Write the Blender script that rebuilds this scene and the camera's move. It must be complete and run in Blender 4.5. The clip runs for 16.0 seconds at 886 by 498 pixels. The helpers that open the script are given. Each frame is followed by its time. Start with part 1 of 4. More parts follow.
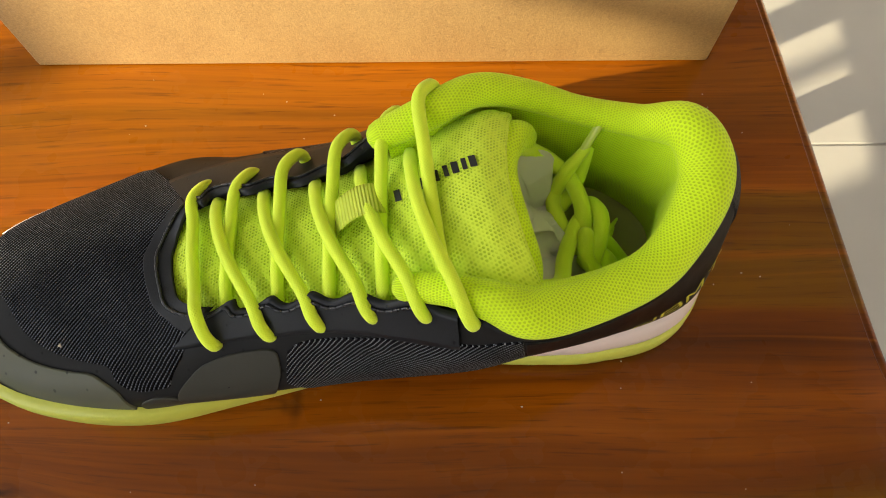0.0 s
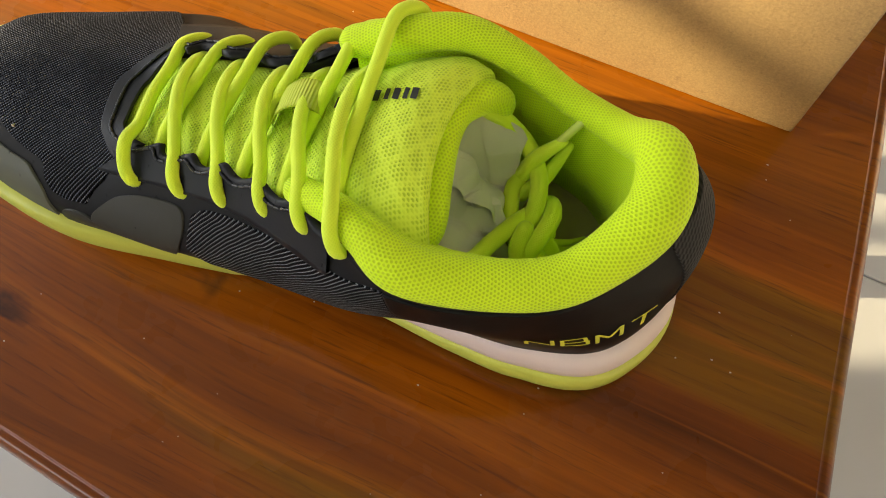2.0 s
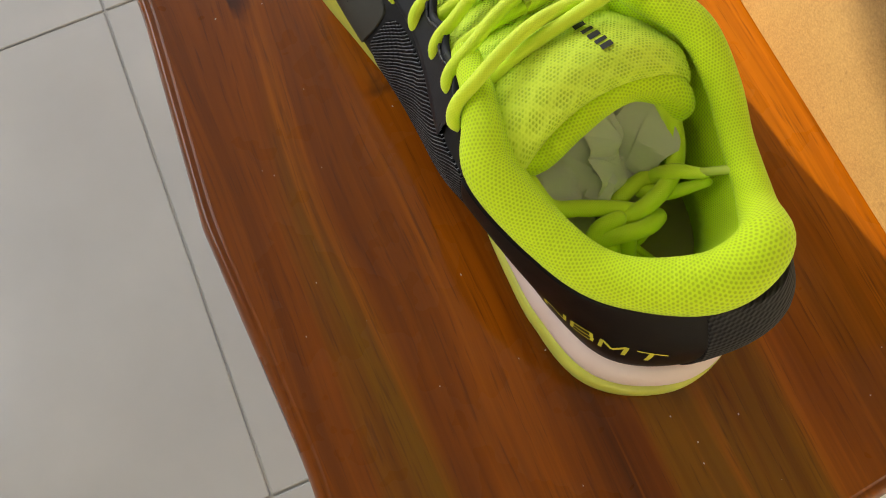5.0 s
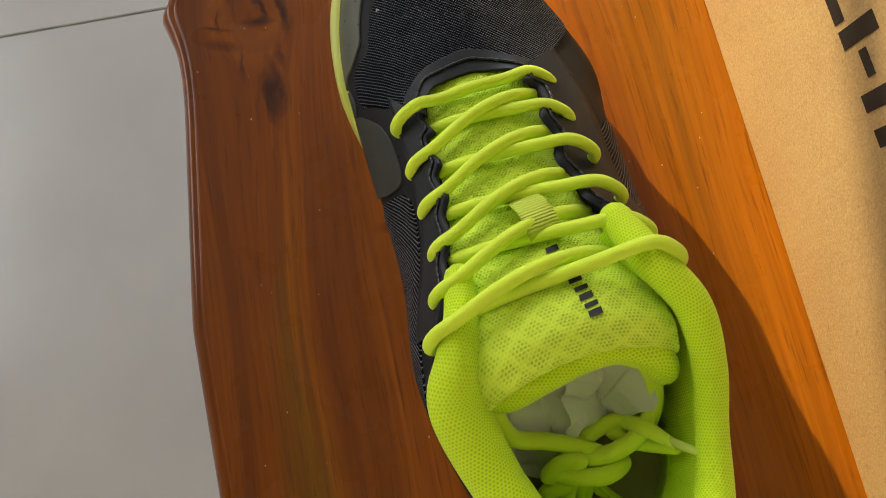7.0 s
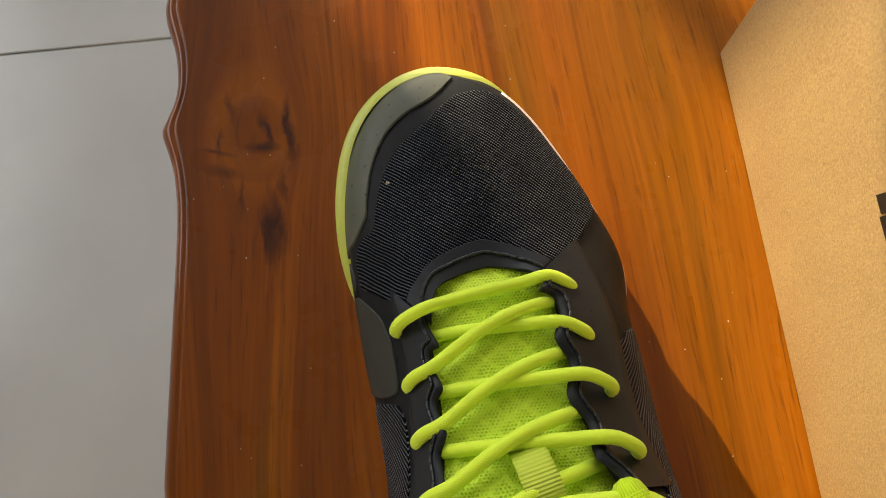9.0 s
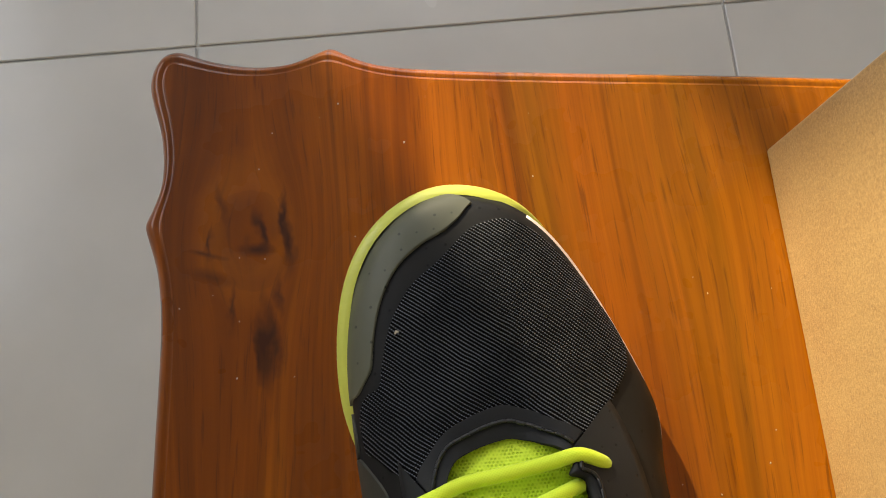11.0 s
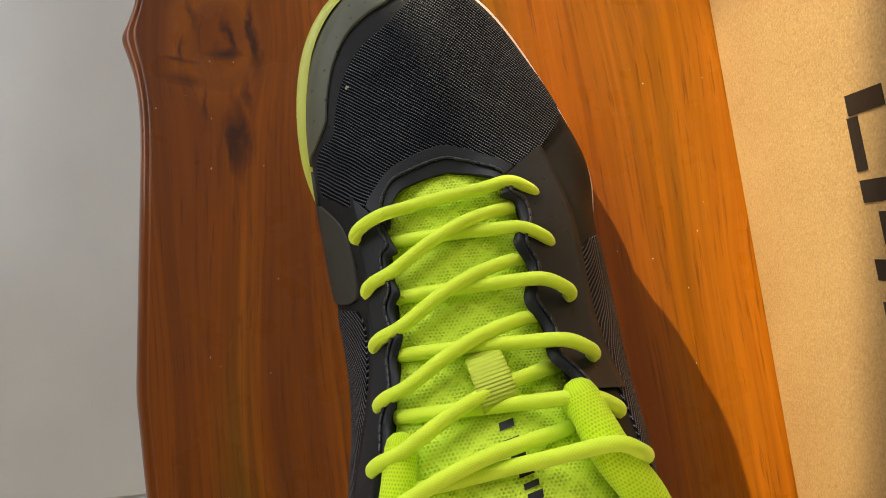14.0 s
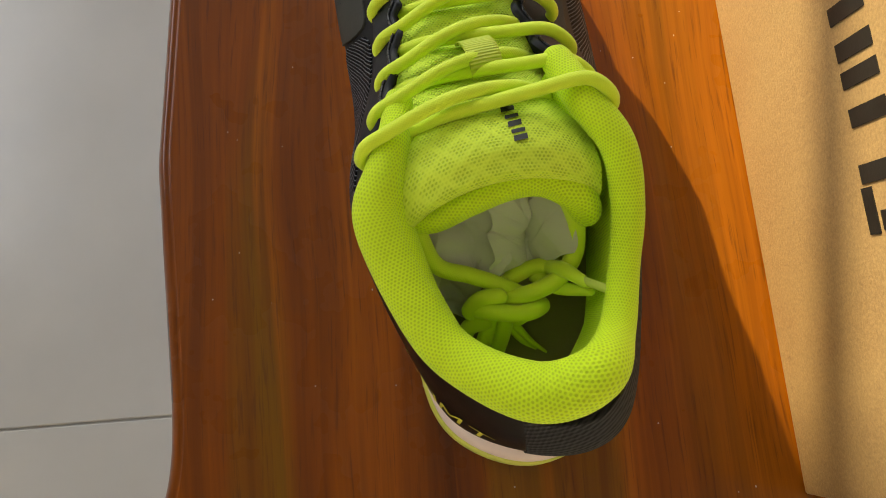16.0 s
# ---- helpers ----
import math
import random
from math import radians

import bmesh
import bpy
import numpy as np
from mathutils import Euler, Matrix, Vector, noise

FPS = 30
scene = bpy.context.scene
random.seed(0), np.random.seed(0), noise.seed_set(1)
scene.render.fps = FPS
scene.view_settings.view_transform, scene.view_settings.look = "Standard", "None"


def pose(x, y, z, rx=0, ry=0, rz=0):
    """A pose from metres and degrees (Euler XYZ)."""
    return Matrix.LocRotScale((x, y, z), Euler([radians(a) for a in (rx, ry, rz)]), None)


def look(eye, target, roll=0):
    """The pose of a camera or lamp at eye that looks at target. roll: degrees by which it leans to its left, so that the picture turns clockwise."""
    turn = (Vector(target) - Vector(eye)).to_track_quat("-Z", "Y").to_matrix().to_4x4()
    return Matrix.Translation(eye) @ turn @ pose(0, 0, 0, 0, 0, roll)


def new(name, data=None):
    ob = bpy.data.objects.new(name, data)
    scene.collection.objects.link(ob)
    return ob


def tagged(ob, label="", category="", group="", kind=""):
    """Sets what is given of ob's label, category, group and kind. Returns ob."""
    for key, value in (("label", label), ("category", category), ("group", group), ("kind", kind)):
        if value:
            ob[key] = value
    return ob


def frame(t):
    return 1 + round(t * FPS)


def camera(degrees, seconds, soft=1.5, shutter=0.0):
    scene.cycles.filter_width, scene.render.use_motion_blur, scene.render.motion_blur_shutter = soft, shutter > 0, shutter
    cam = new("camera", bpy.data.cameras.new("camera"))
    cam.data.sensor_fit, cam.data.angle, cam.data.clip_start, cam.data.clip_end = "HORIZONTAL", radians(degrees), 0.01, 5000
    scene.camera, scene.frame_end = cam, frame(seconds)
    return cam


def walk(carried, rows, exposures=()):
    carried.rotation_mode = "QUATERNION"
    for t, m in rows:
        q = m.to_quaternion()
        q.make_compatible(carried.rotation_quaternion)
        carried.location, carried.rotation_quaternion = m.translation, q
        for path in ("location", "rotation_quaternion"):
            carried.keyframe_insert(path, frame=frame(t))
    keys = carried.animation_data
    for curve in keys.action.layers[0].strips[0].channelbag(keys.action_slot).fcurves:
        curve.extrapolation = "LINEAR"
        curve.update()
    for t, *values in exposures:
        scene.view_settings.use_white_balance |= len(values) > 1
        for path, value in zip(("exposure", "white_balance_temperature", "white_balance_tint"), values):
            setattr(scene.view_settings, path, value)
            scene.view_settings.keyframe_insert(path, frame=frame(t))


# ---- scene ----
cam = camera(62.1, 16.0, soft=1.0)
METRES, EYE, TILT, LEAN, TURN = 0.646, 0.7681, -68.74, 0.713, 0.0
ROWS = [
    (0.0, 0.0, 0.0, 0.0, 0.0, 0.0, -0.0),
    (0.5, 0.0401, 0.0023, -0.0006, 1.96, -0.08, -4.39),
    (1.0, 0.0776, 0.0048, -0.0032, 5.27, -0.59, -11.95),
    (1.5, 0.1011, 0.0117, -0.0082, 8.59, -1.46, -19.13),
    (2.0, 0.1076, 0.0351, -0.0046, 10.87, -2.19, -23.66),
    (2.5, 0.0971, 0.057, 0.0181, 13.02, -3.25, -27.97),
    (3.0, 0.0956, 0.0236, 0.019, 17.96, -6.56, -36.04),
    (3.5, 0.122, 0.0215, 0.0214, 22.45, -12.11, -42.15),
    (6.0, 0.1482, 0.0187, 0.0542, 56.6, -44.4, -63.71),
    (6.5, 0.1026, 0.0175, 0.0807, 60.23, -47.64, -64.67),
    (7.0, 0.0576, 0.0195, 0.0917, 63.4, -50.52, -65.42),
    (7.5, 0.0181, 0.0123, 0.1032, 66.41, -53.35, -66.05),
    (8.0, -0.0091, 0.0152, 0.1027, 69.68, -56.44, -66.66),
    (8.5, -0.0359, 0.0234, 0.1059, 72.53, -59.2, -67.12),
    (9.0, -0.0629, 0.0357, 0.1087, 74.14, -60.86, -67.42),
    (9.5, -0.0928, 0.0444, 0.1085, 75.04, -61.98, -67.64),
    (10.0, -0.1238, 0.0469, 0.1059, 75.73, -62.89, -67.81),
    (12.5, -0.1799, 0.0831, 0.0914, 77.22, -69.42, -67.99),
    (13.0, -0.1624, 0.0713, 0.0986, 75.59, -68.87, -67.89),
    (13.5, -0.1052, 0.0548, 0.1081, 73.85, -67.13, -67.73),
    (14.0, -0.053, 0.0487, 0.1235, 73.5, -66.2, -67.52),
    (14.5, -0.0156, 0.0488, 0.1319, 73.6, -65.65, -67.53),
    (15.0, 0.0353, 0.0471, 0.128, 74.05, -65.11, -67.45),
    (15.5, 0.0828, 0.0448, 0.122, 75.46, -65.41, -67.61),
    (16.0, 0.1328, 0.0341, 0.1169, 77.71, -66.19, -67.77),
]
walk(cam, [(t, pose(0, 0, EYE, TILT, LEAN, TURN) @ pose(METRES * x, METRES * y, METRES * z, 90 + pitch, roll, yaw)) for t, x, y, z, yaw, pitch, roll in ROWS],
     [(0.0, 0.32), (1.0, 0.42), (2.0, 0.38), (3.5, 0.36), (6.0, 0.38), (6.5, 0.22), (7.0, 0.10), (8.0, 0.04), (10.0, 0.06), (12.5, 0.22), (13.0, 0.34), (13.5, 0.40), (14.0, 0.22), (16.0, 0.12)])

# ---- world, sun and lights ----
SUN_DIR = Vector((0.90, 0.43, -0.33)).normalized()          # the way the sunlight travels
world = bpy.data.worlds.new("world")
scene.world = world
world.use_nodes = True
_n = world.node_tree.nodes
_sky = _n.new("ShaderNodeTexSky")
_sky.sky_type, _sky.sun_disc = "NISHITA", False
_sky.sun_elevation = math.asin(-SUN_DIR.z)
_sky.sun_rotation = math.atan2(-SUN_DIR.x, -SUN_DIR.y)
world.node_tree.links.new(_sky.outputs[0], _n["Background"].inputs[0])
_n["Background"].inputs[1].default_value = 0.12
sun = new("sun", bpy.data.lights.new("sun", "SUN"))
sun.data.energy, sun.data.angle, sun.data.color = 9.2, radians(0.55), (1.0, 0.83, 0.51)
sun.matrix_world = look((0, 0, 3), Vector((0, 0, 3)) + SUN_DIR)

T = 0.4615                                                 # height of the seat's top


# ---- mesh helpers ----
def link_bm(name, bm, material, parent=None, label="", smooth=True):
    me = bpy.data.meshes.new(name)
    bm.normal_update()
    bm.to_mesh(me)
    bm.free()
    if smooth:
        me.polygons.foreach_set("use_smooth", [True] * len(me.polygons))
    for m in (material if isinstance(material, (list, tuple)) else [material]):
        me.materials.append(m)
    ob = new(name, me)
    if parent is not None:
        ob.parent = parent
    if label:
        ob["label"] = label
    return ob


def part(name, bm, material, parent, label="", smooth=True):
    return link_bm(name, bm, material, parent, label, smooth)


def empty(name, at=(0, 0, 0)):
    ob = new(name)
    ob.empty_display_size = 0.02
    ob.matrix_world = Matrix.Translation(at)
    bpy.context.view_layer.update()
    return ob


def grid_bm(P, UV=None, wrap=False, bm=None):
    """A sheet of quads through the array P[i, j]; UV gives metres along it."""
    bm = bm or bmesh.new()
    lay = bm.loops.layers.uv.verify()
    ni, nj = P.shape[:2]
    vs = [[bm.verts.new(P[i, j]) for j in range(nj)] for i in range(ni)]
    for i in range(ni - 1):
        for j in range(nj if wrap else nj - 1):
            k = (j + 1) % nj
            q = ((i, j), (i + 1, j), (i + 1, k), (i, k))
            f = bm.faces.new([vs[a][b] for a, b in q])
            if UV is not None:
                for loop, (a, b) in zip(f.loops, q):
                    loop[lay].uv = UV[a, b]
    return bm


def box_bm(x0, x1, y0, y1, z0, z1, bevel=0.0, seg=2, bm=None):
    bm = bm or bmesh.new()
    r = bmesh.ops.create_cube(bm, size=1)
    for v in r["verts"]:
        v.co = Vector(((x0 + x1) / 2 + v.co.x * (x1 - x0), (y0 + y1) / 2 + v.co.y * (y1 - y0), (z0 + z1) / 2 + v.co.z * (z1 - z0)))
    if bevel:
        es = list({e for v in r["verts"] for e in v.link_edges})
        bmesh.ops.bevel(bm, geom=es, offset=bevel, segments=seg, affect="EDGES", profile=0.6)
    return bm


def spline(ctrl, n, closed=False):
    """n points of a Catmull-Rom curve through the control points, at even steps of index."""
    C = np.asarray(ctrl, float)
    m = len(C)
    s = np.linspace(0, m if closed else m - 1, n, endpoint=not closed)
    i = np.floor(s).astype(int)
    if not closed:
        i = np.minimum(i, m - 2)
    f = (s - i)[:, None]

    def g(k):
        if closed:
            return C[k % m]
        lo, hi = 2 * C[0] - C[1], 2 * C[-1] - C[-2]
        return np.where((k < 0)[:, None], lo, np.where((k > m - 1)[:, None], hi, C[np.clip(k, 0, m - 1)]))
    a, b, c, d = g(i - 1), g(i), g(i + 1), g(i + 2)
    return 0.5 * (2 * b + (c - a) * f + (2 * a - 5 * b + 4 * c - d) * f ** 2 + (3 * b - a - 3 * c + d) * f ** 3)


def arclen(C):
    d = np.linalg.norm(np.diff(C, axis=0), axis=1)
    return np.concatenate([[0], np.cumsum(d)])


def even(ctrl, n, closed=False):
    """The same curve in n points at even distances."""
    C = spline(ctrl, n * 6, closed)
    if closed:
        C = np.vstack([C, C[:1]])
    s = arclen(C)
    t = np.linspace(0, s[-1], n, endpoint=not closed)
    return np.stack([np.interp(t, s, C[:, k]) for k in range(C.shape[1])], 1)


def tube_bm(ctrl, radius, n=60, sides=14, flat=1.0, closed_ends=True, bm=None, up=(0, 0, 1), even_steps=True):
    """A rounded cord along a curve. radius: one value or one a control point."""
    C = even(ctrl, n) if even_steps else spline(ctrl, n)
    R = np.full(n, radius) if np.isscalar(radius) else spline(np.asarray(radius, float)[:, None], n)[:, 0]
    tan = np.gradient(C, axis=0)
    tan /= np.linalg.norm(tan, axis=1)[:, None]
    s = arclen(C)
    rings, uv = [], []
    if closed_ends:
        fr = [(0, math.cos(a), -math.sin(a)) for a in (1.5, 1.0, 0.5)] + [(k, 1, 0) for k in range(n)] + [(n - 1, math.cos(a), math.sin(a)) for a in (0.5, 1.0, 1.5)]
    else:
        fr = [(k, 1, 0) for k in range(n)]
    u0 = np.asarray(up, float)
    side = np.cross(tan[0], u0)
    if np.linalg.norm(side) < 1e-3:
        side = np.cross(tan[0], (0, 1, 0))
    sides_v = []
    for k in range(n):
        side = side - tan[k] * (side @ tan[k])
        side /= np.linalg.norm(side)
        sides_v.append(side)
    th = np.linspace(0, 2 * np.pi, sides, endpoint=False)
    for k, sc, off in fr:
        w = np.cross(sides_v[k], tan[k])
        c = C[k] + tan[k] * off * R[k]
        rings.append(c + R[k] * sc * (np.cos(th)[:, None] * sides_v[k] + flat * np.sin(th)[:, None] * w))
        uv.append(np.stack([np.full(sides, s[k]), th * R.mean()], 1))
    return grid_bm(np.array(rings), np.array(uv), wrap=True, bm=bm)


# ---- materials ----
def material(name, base, rough=0.6, metal=0.0, **more):
    m = bpy.data.materials.new(name)
    m.use_nodes = True
    b = m.node_tree.nodes["Principled BSDF"]
    b.inputs["Base Color"].default_value = (*base, 1)
    b.inputs["Roughness"].default_value = rough
    b.inputs["Metallic"].default_value = metal
    for k, v in more.items():
        b.inputs[k.replace("_", " ")].default_value = v
    return m


class Net:
    """Short hand for building node networks."""

    def __init__(self, mat):
        self.t = mat.node_tree
        self.b = self.t.nodes["Principled BSDF"]

    def node(self, kind, **kw):
        n = self.t.nodes.new(kind)
        for k, v in kw.items():
            if k == "ins":
                for a, x in v.items():
                    if isinstance(x, bpy.types.NodeSocket):
                        self.t.links.new(x, n.inputs[a])
                    else:
                        n.inputs[a].default_value = x
            elif k == "op":
                n.operation = v
            elif k == "mode":
                n.data_type = v
        return n

    def math(self, op, a, b=0.0, c=0.0):
        n = self.node("ShaderNodeMath", op=op, ins={0: a, 1: b, 2: c})
        return n.outputs[0]

    def noise(self, vec, scale, detail=3.0, rough=0.55, dist=0.0):
        return self.node("ShaderNodeTexNoise", ins={"Vector": vec, "Scale": scale, "Detail": detail, "Roughness": rough, "Distortion": dist}).outputs[0]

    def ramp(self, fac, *stops):
        n = self.node("ShaderNodeValToRGB", ins={0: fac})
        e = n.color_ramp.elements
        while len(e) < len(stops):
            e.new(0.5)
        for el, (p, c) in zip(e, stops):
            el.position = p
            el.color = (c, c, c, 1) if np.isscalar(c) else (*c, 1)
        return n.outputs[0]

    def mix(self, fac, a, b, blend="MIX"):
        n = self.t.nodes.new("ShaderNodeMix")
        n.data_type, n.blend_type = "RGBA", blend
        for i, x in ((0, fac), (6, a), (7, b)):
            if isinstance(x, bpy.types.NodeSocket):
                self.t.links.new(x, n.inputs[i])
            elif i == 0:
                n.inputs[i].default_value = x
            else:
                n.inputs[i].default_value = (*x, 1)
        return n.outputs[2]

    def mapped(self, src, scale=(1, 1, 1), rot=(0, 0, 0), loc=(0, 0, 0)):
        return self.node("ShaderNodeMapping", ins={0: src, 1: loc, 2: rot, 3: scale}).outputs[0]

    def coord(self, which="Object"):
        return self.node("ShaderNodeTexCoord").outputs[which]

    def uv(self):
        n = self.t.nodes.new("ShaderNodeSeparateXYZ")
        self.t.links.new(self.coord("UV"), n.inputs[0])
        return n.outputs[0], n.outputs[1]

    def sep(self, v):
        n = self.t.nodes.new("ShaderNodeSeparateXYZ")
        self.t.links.new(v, n.inputs[0])
        return n.outputs

    def bump(self, height, strength=0.3, dist=0.001, normal=None):
        n = self.node("ShaderNodeBump", ins={"Height": height, "Strength": strength, "Distance": dist})
        if normal is not None:
            self.t.links.new(normal, n.inputs["Normal"])
        return n.outputs[0]

    def set(self, **kw):
        for k, v in kw.items():
            self.t.links.new(v, self.b.inputs[k.replace("_", " ")])


def wood_material():
    """Orange-brown lacquered hardwood, grain along x, darker streaks and fine pores."""
    m = material("lacquered_wood", (0.3, 0.09, 0.02), 0.3, Coat_Weight=0.55, Coat_Roughness=0.04, Specular_IOR_Level=0.1)
    n = Net(m)
    co = n.coord()
    warp = n.noise(n.mapped(co, (2.2, 9, 9)), 1.0, 2.0)
    x, y, z = n.sep(co)[:3]
    kdx = n.math("DIVIDE", n.math("ADD", x, 0.190), 0.030)
    kdy = n.math("DIVIDE", n.math("SUBTRACT", y, 0.001), 0.020)
    near = n.math("EXPONENT", n.math("MULTIPLY", n.math("ADD", n.math("MULTIPLY", kdx, kdx), n.math("MULTIPLY", kdy, kdy)), -1.0))
    bent = n.math("SUBTRACT", y, n.math("MULTIPLY", n.math("MULTIPLY", n.math("SUBTRACT", y, 0.001), near), 0.85))
    yy = n.math("ADD", bent, n.math("MULTIPLY", warp, 0.05))
    comb = n.t.nodes.new("ShaderNodeCombineXYZ")
    n.t.links.new(n.math("MULTIPLY", x, 1.0), comb.inputs[0])
    n.t.links.new(yy, comb.inputs[1])
    n.t.links.new(z, comb.inputs[2])
    g = comb.outputs[0]
    bands = n.noise(n.mapped(g, (1.6, 26, 6)), 1.0, 4.0, 0.6)
    broad = n.noise(n.mapped(g, (1.0, 7, 3)), 1.0, 2.0)
    fine = n.noise(n.mapped(g, (9, 420, 60)), 1.0, 3.0, 0.6)
    pores = n.noise(n.mapped(g, (38, 900, 90)), 1.0, 2.0)
    col = n.ramp(bands, (0.28, (0.085, 0.0181, 0.001)), (0.5, (0.235, 0.0560, 0.001)), (0.70, (0.40, 0.1040, 0.002)))
    col = n.mix(n.ramp(broad, (0.40, 0.0), (0.68, 0.55)), col, (0.40, 0.1418, 0.003))
    olive = n.noise(n.mapped(g, (0.8, 14, 3), loc=(3.1, 1.7, 0)), 1.0, 3.0, 0.6)
    col = n.mix(n.ramp(olive, (0.56, 0.0), (0.66, 0.75)), col, (0.19, 0.0884, 0.002))
    lines = n.noise(n.mapped(g, (1.4, 95, 10), loc=(7.3, 0.4, 0)), 1.0, 3.0, 0.65)
    col = n.mix(n.ramp(lines, (0.32, 0.45), (0.46, 0.0)), col, (0.07, 0.0159, 0.001))
    col = n.mix(n.ramp(lines, (0.60, 0.0), (0.74, 0.6)), col, (0.46, 0.1337, 0.003))
    col = n.mix(n.ramp(fine, (0.35, 0.32), (0.6, 0.0)), col, (0.12, 0.0272, 0.002))
    col = n.mix(n.ramp(pores, (0.30, 0.45), (0.42, 0.0)), col, (0.06, 0.0170, 0.005))
    # paler wood that flows round the knot
    hx = n.math("DIVIDE", n.math("ADD", x, 0.190), 0.026)
    hy = n.math("DIVIDE", n.math("ADD", y, 0.001), 0.017)
    halo = n.math("SQRT", n.math("ADD", n.math("MULTIPLY", hx, hx), n.math("MULTIPLY", hy, hy)))
    halo = n.math("ADD", halo, n.math("MULTIPLY", n.math("SUBTRACT", n.noise(co, 55.0, 3.0), 0.5), 0.7))
    col = n.mix(n.ramp(n.math("MULTIPLY", halo, 0.5), (0.22, 0.0), (0.38, 0.4), (0.5, 0.3), (0.68, 0.0)), col, (0.34, 0.098, 0.004))
    # a knot with rings and a few dark streaks beside it
    for kx, ky, sx, sy, k in ((-0.190, 0.001, 0.022, 0.015, 0.85), (-0.194, 0.002, 0.012, 0.0036, 1.2), (-0.186, 0.000, 0.0035, 0.009, 1.0), (-0.146, 0.006, 0.024, 0.0050, 1.1), (-0.190, 0.016, 0.019, 0.0034, 1.0), (-0.172, -0.016, 0.004, 0.012, 0.6), (-0.205, -0.010, 0.012, 0.0020, 0.6), (-0.199, 0.0145, 0.017, 0.0022, 1.1), (-0.187, -0.0150, 0.010, 0.0016, 0.9), (-0.1815, -0.018, 0.0016, 0.011, 0.8), (-0.161, -0.007, 0.014, 0.0020, 0.8), (-0.140, 0.0035, 0.014, 0.0028, 1.0), (-0.166, 0.012, 0.011, 0.0022, 0.7), (-0.067, 0.052, 0.0035, 0.013, 0.5), (-0.071, 0.050, 0.010, 0.003, 0.4)):
        dx = n.math("DIVIDE", n.math("SUBTRACT", n.math("ADD", x, n.math("MULTIPLY", n.math("SUBTRACT", warp, 0.5), 0.035)), kx), sx)
        dy = n.math("DIVIDE", n.math("SUBTRACT", n.math("ADD", y, n.math("MULTIPLY", n.math("SUBTRACT", n.noise(n.mapped(co, (45, 75, 10)), 1.0, 3.0), 0.5), 0.020)), ky), sy)
        d = n.math("SQRT", n.math("ADD", n.math("MULTIPLY", dx, dx), n.math("MULTIPLY", dy, dy)))
        if sx == 0.022:
            f = n.math("MULTIPLY", n.ramp(d, (0.35, 0.0), (0.8, 1.0), (1.0, 0.7), (1.25, 0.0)), k * 0.22)
        else:
            f = n.math("MULTIPLY", n.ramp(d, (0.1, 1.0), (1.0, 0.0)), k)
        col = n.mix(f, col, (0.05, 0.012, 0.004))
    n.set(Base_Color=col)
    smudge = n.noise(co, 14.0, 4.0, 0.65)
    n.set(Roughness=n.ramp(smudge, (0.3, 0.2), (0.7, 0.38)))
    n.set(Normal=n.bump(n.math("ADD", n.math("MULTIPLY", fine, 0.5), n.noise(co, 60.0, 2.0)), 0.10, 0.0006))
    return m


def card_material():
    m = material("kraft_card", (0.5, 0.32, 0.16), 0.42)
    n = Net(m)
    co = n.coord()
    fibre = n.noise(co, 900.0, 4.0, 0.72)
    mott = n.noise(n.mapped(co, (16, 16, 10)), 1.0, 5.0, 0.7)
    flute = n.math("SINE", n.math("MULTIPLY", n.sep(co)[0], 900.0))
    col = n.ramp(fibre, (0.3, (0.29, 0.184, 0.080)), (0.7, (0.50, 0.336, 0.155)))
    col = n.mix(n.ramp(mott, (0.42, 0.0), (0.7, 0.35)), col, (0.54, 0.38, 0.165))
    col = n.mix(n.ramp(n.noise(co, 420.0, 2.0), (0.66, 0.0), (0.74, 0.5)), col, (0.24, 0.145, 0.07))
    n.set(Base_Color=col, Roughness=n.ramp(mott, (0.3, 0.32), (0.7, 0.5)))
    n.set(Normal=n.bump(n.math("ADD", fibre, n.math("MULTIPLY", flute, 0.05)), 0.4, 0.0005))
    return m


def tile_material():
    m = material("floor_tile", (0.62, 0.61, 0.60), 0.22)
    n = Net(m)
    co = n.coord()
    info = n.node("ShaderNodeObjectInfo").outputs["Random"]
    cloud = n.noise(co, 6.0, 4.0)
    speck = n.noise(co, 260.0, 2.0)
    col = n.ramp(cloud, (0.3, (0.45, 0.445, 0.44)), (0.7, (0.50, 0.495, 0.485)))
    col = n.mix(n.ramp(speck, (0.3, 0.12), (0.45, 0.0)), col, (0.45, 0.44, 0.43))
    col = n.mix(n.math("MULTIPLY", info, 0.1), col, (0.58, 0.56, 0.55))
    n.set(Base_Color=col, Roughness=n.ramp(cloud, (0.3, 0.16), (0.7, 0.28)))
    return m


def plaster(name, base):
    m = material(name, base, 0.9)
    n = Net(m)
    c = n.noise(n.coord(), 3.0, 4.0)
    n.set(Base_Color=n.mix(n.ramp(c, (0.3, 0.0), (0.7, 0.3)), base, tuple(v * 0.85 for v in base)))
    n.set(Normal=n.bump(n.noise(n.coord(), 300.0), 0.1, 0.001))
    return m


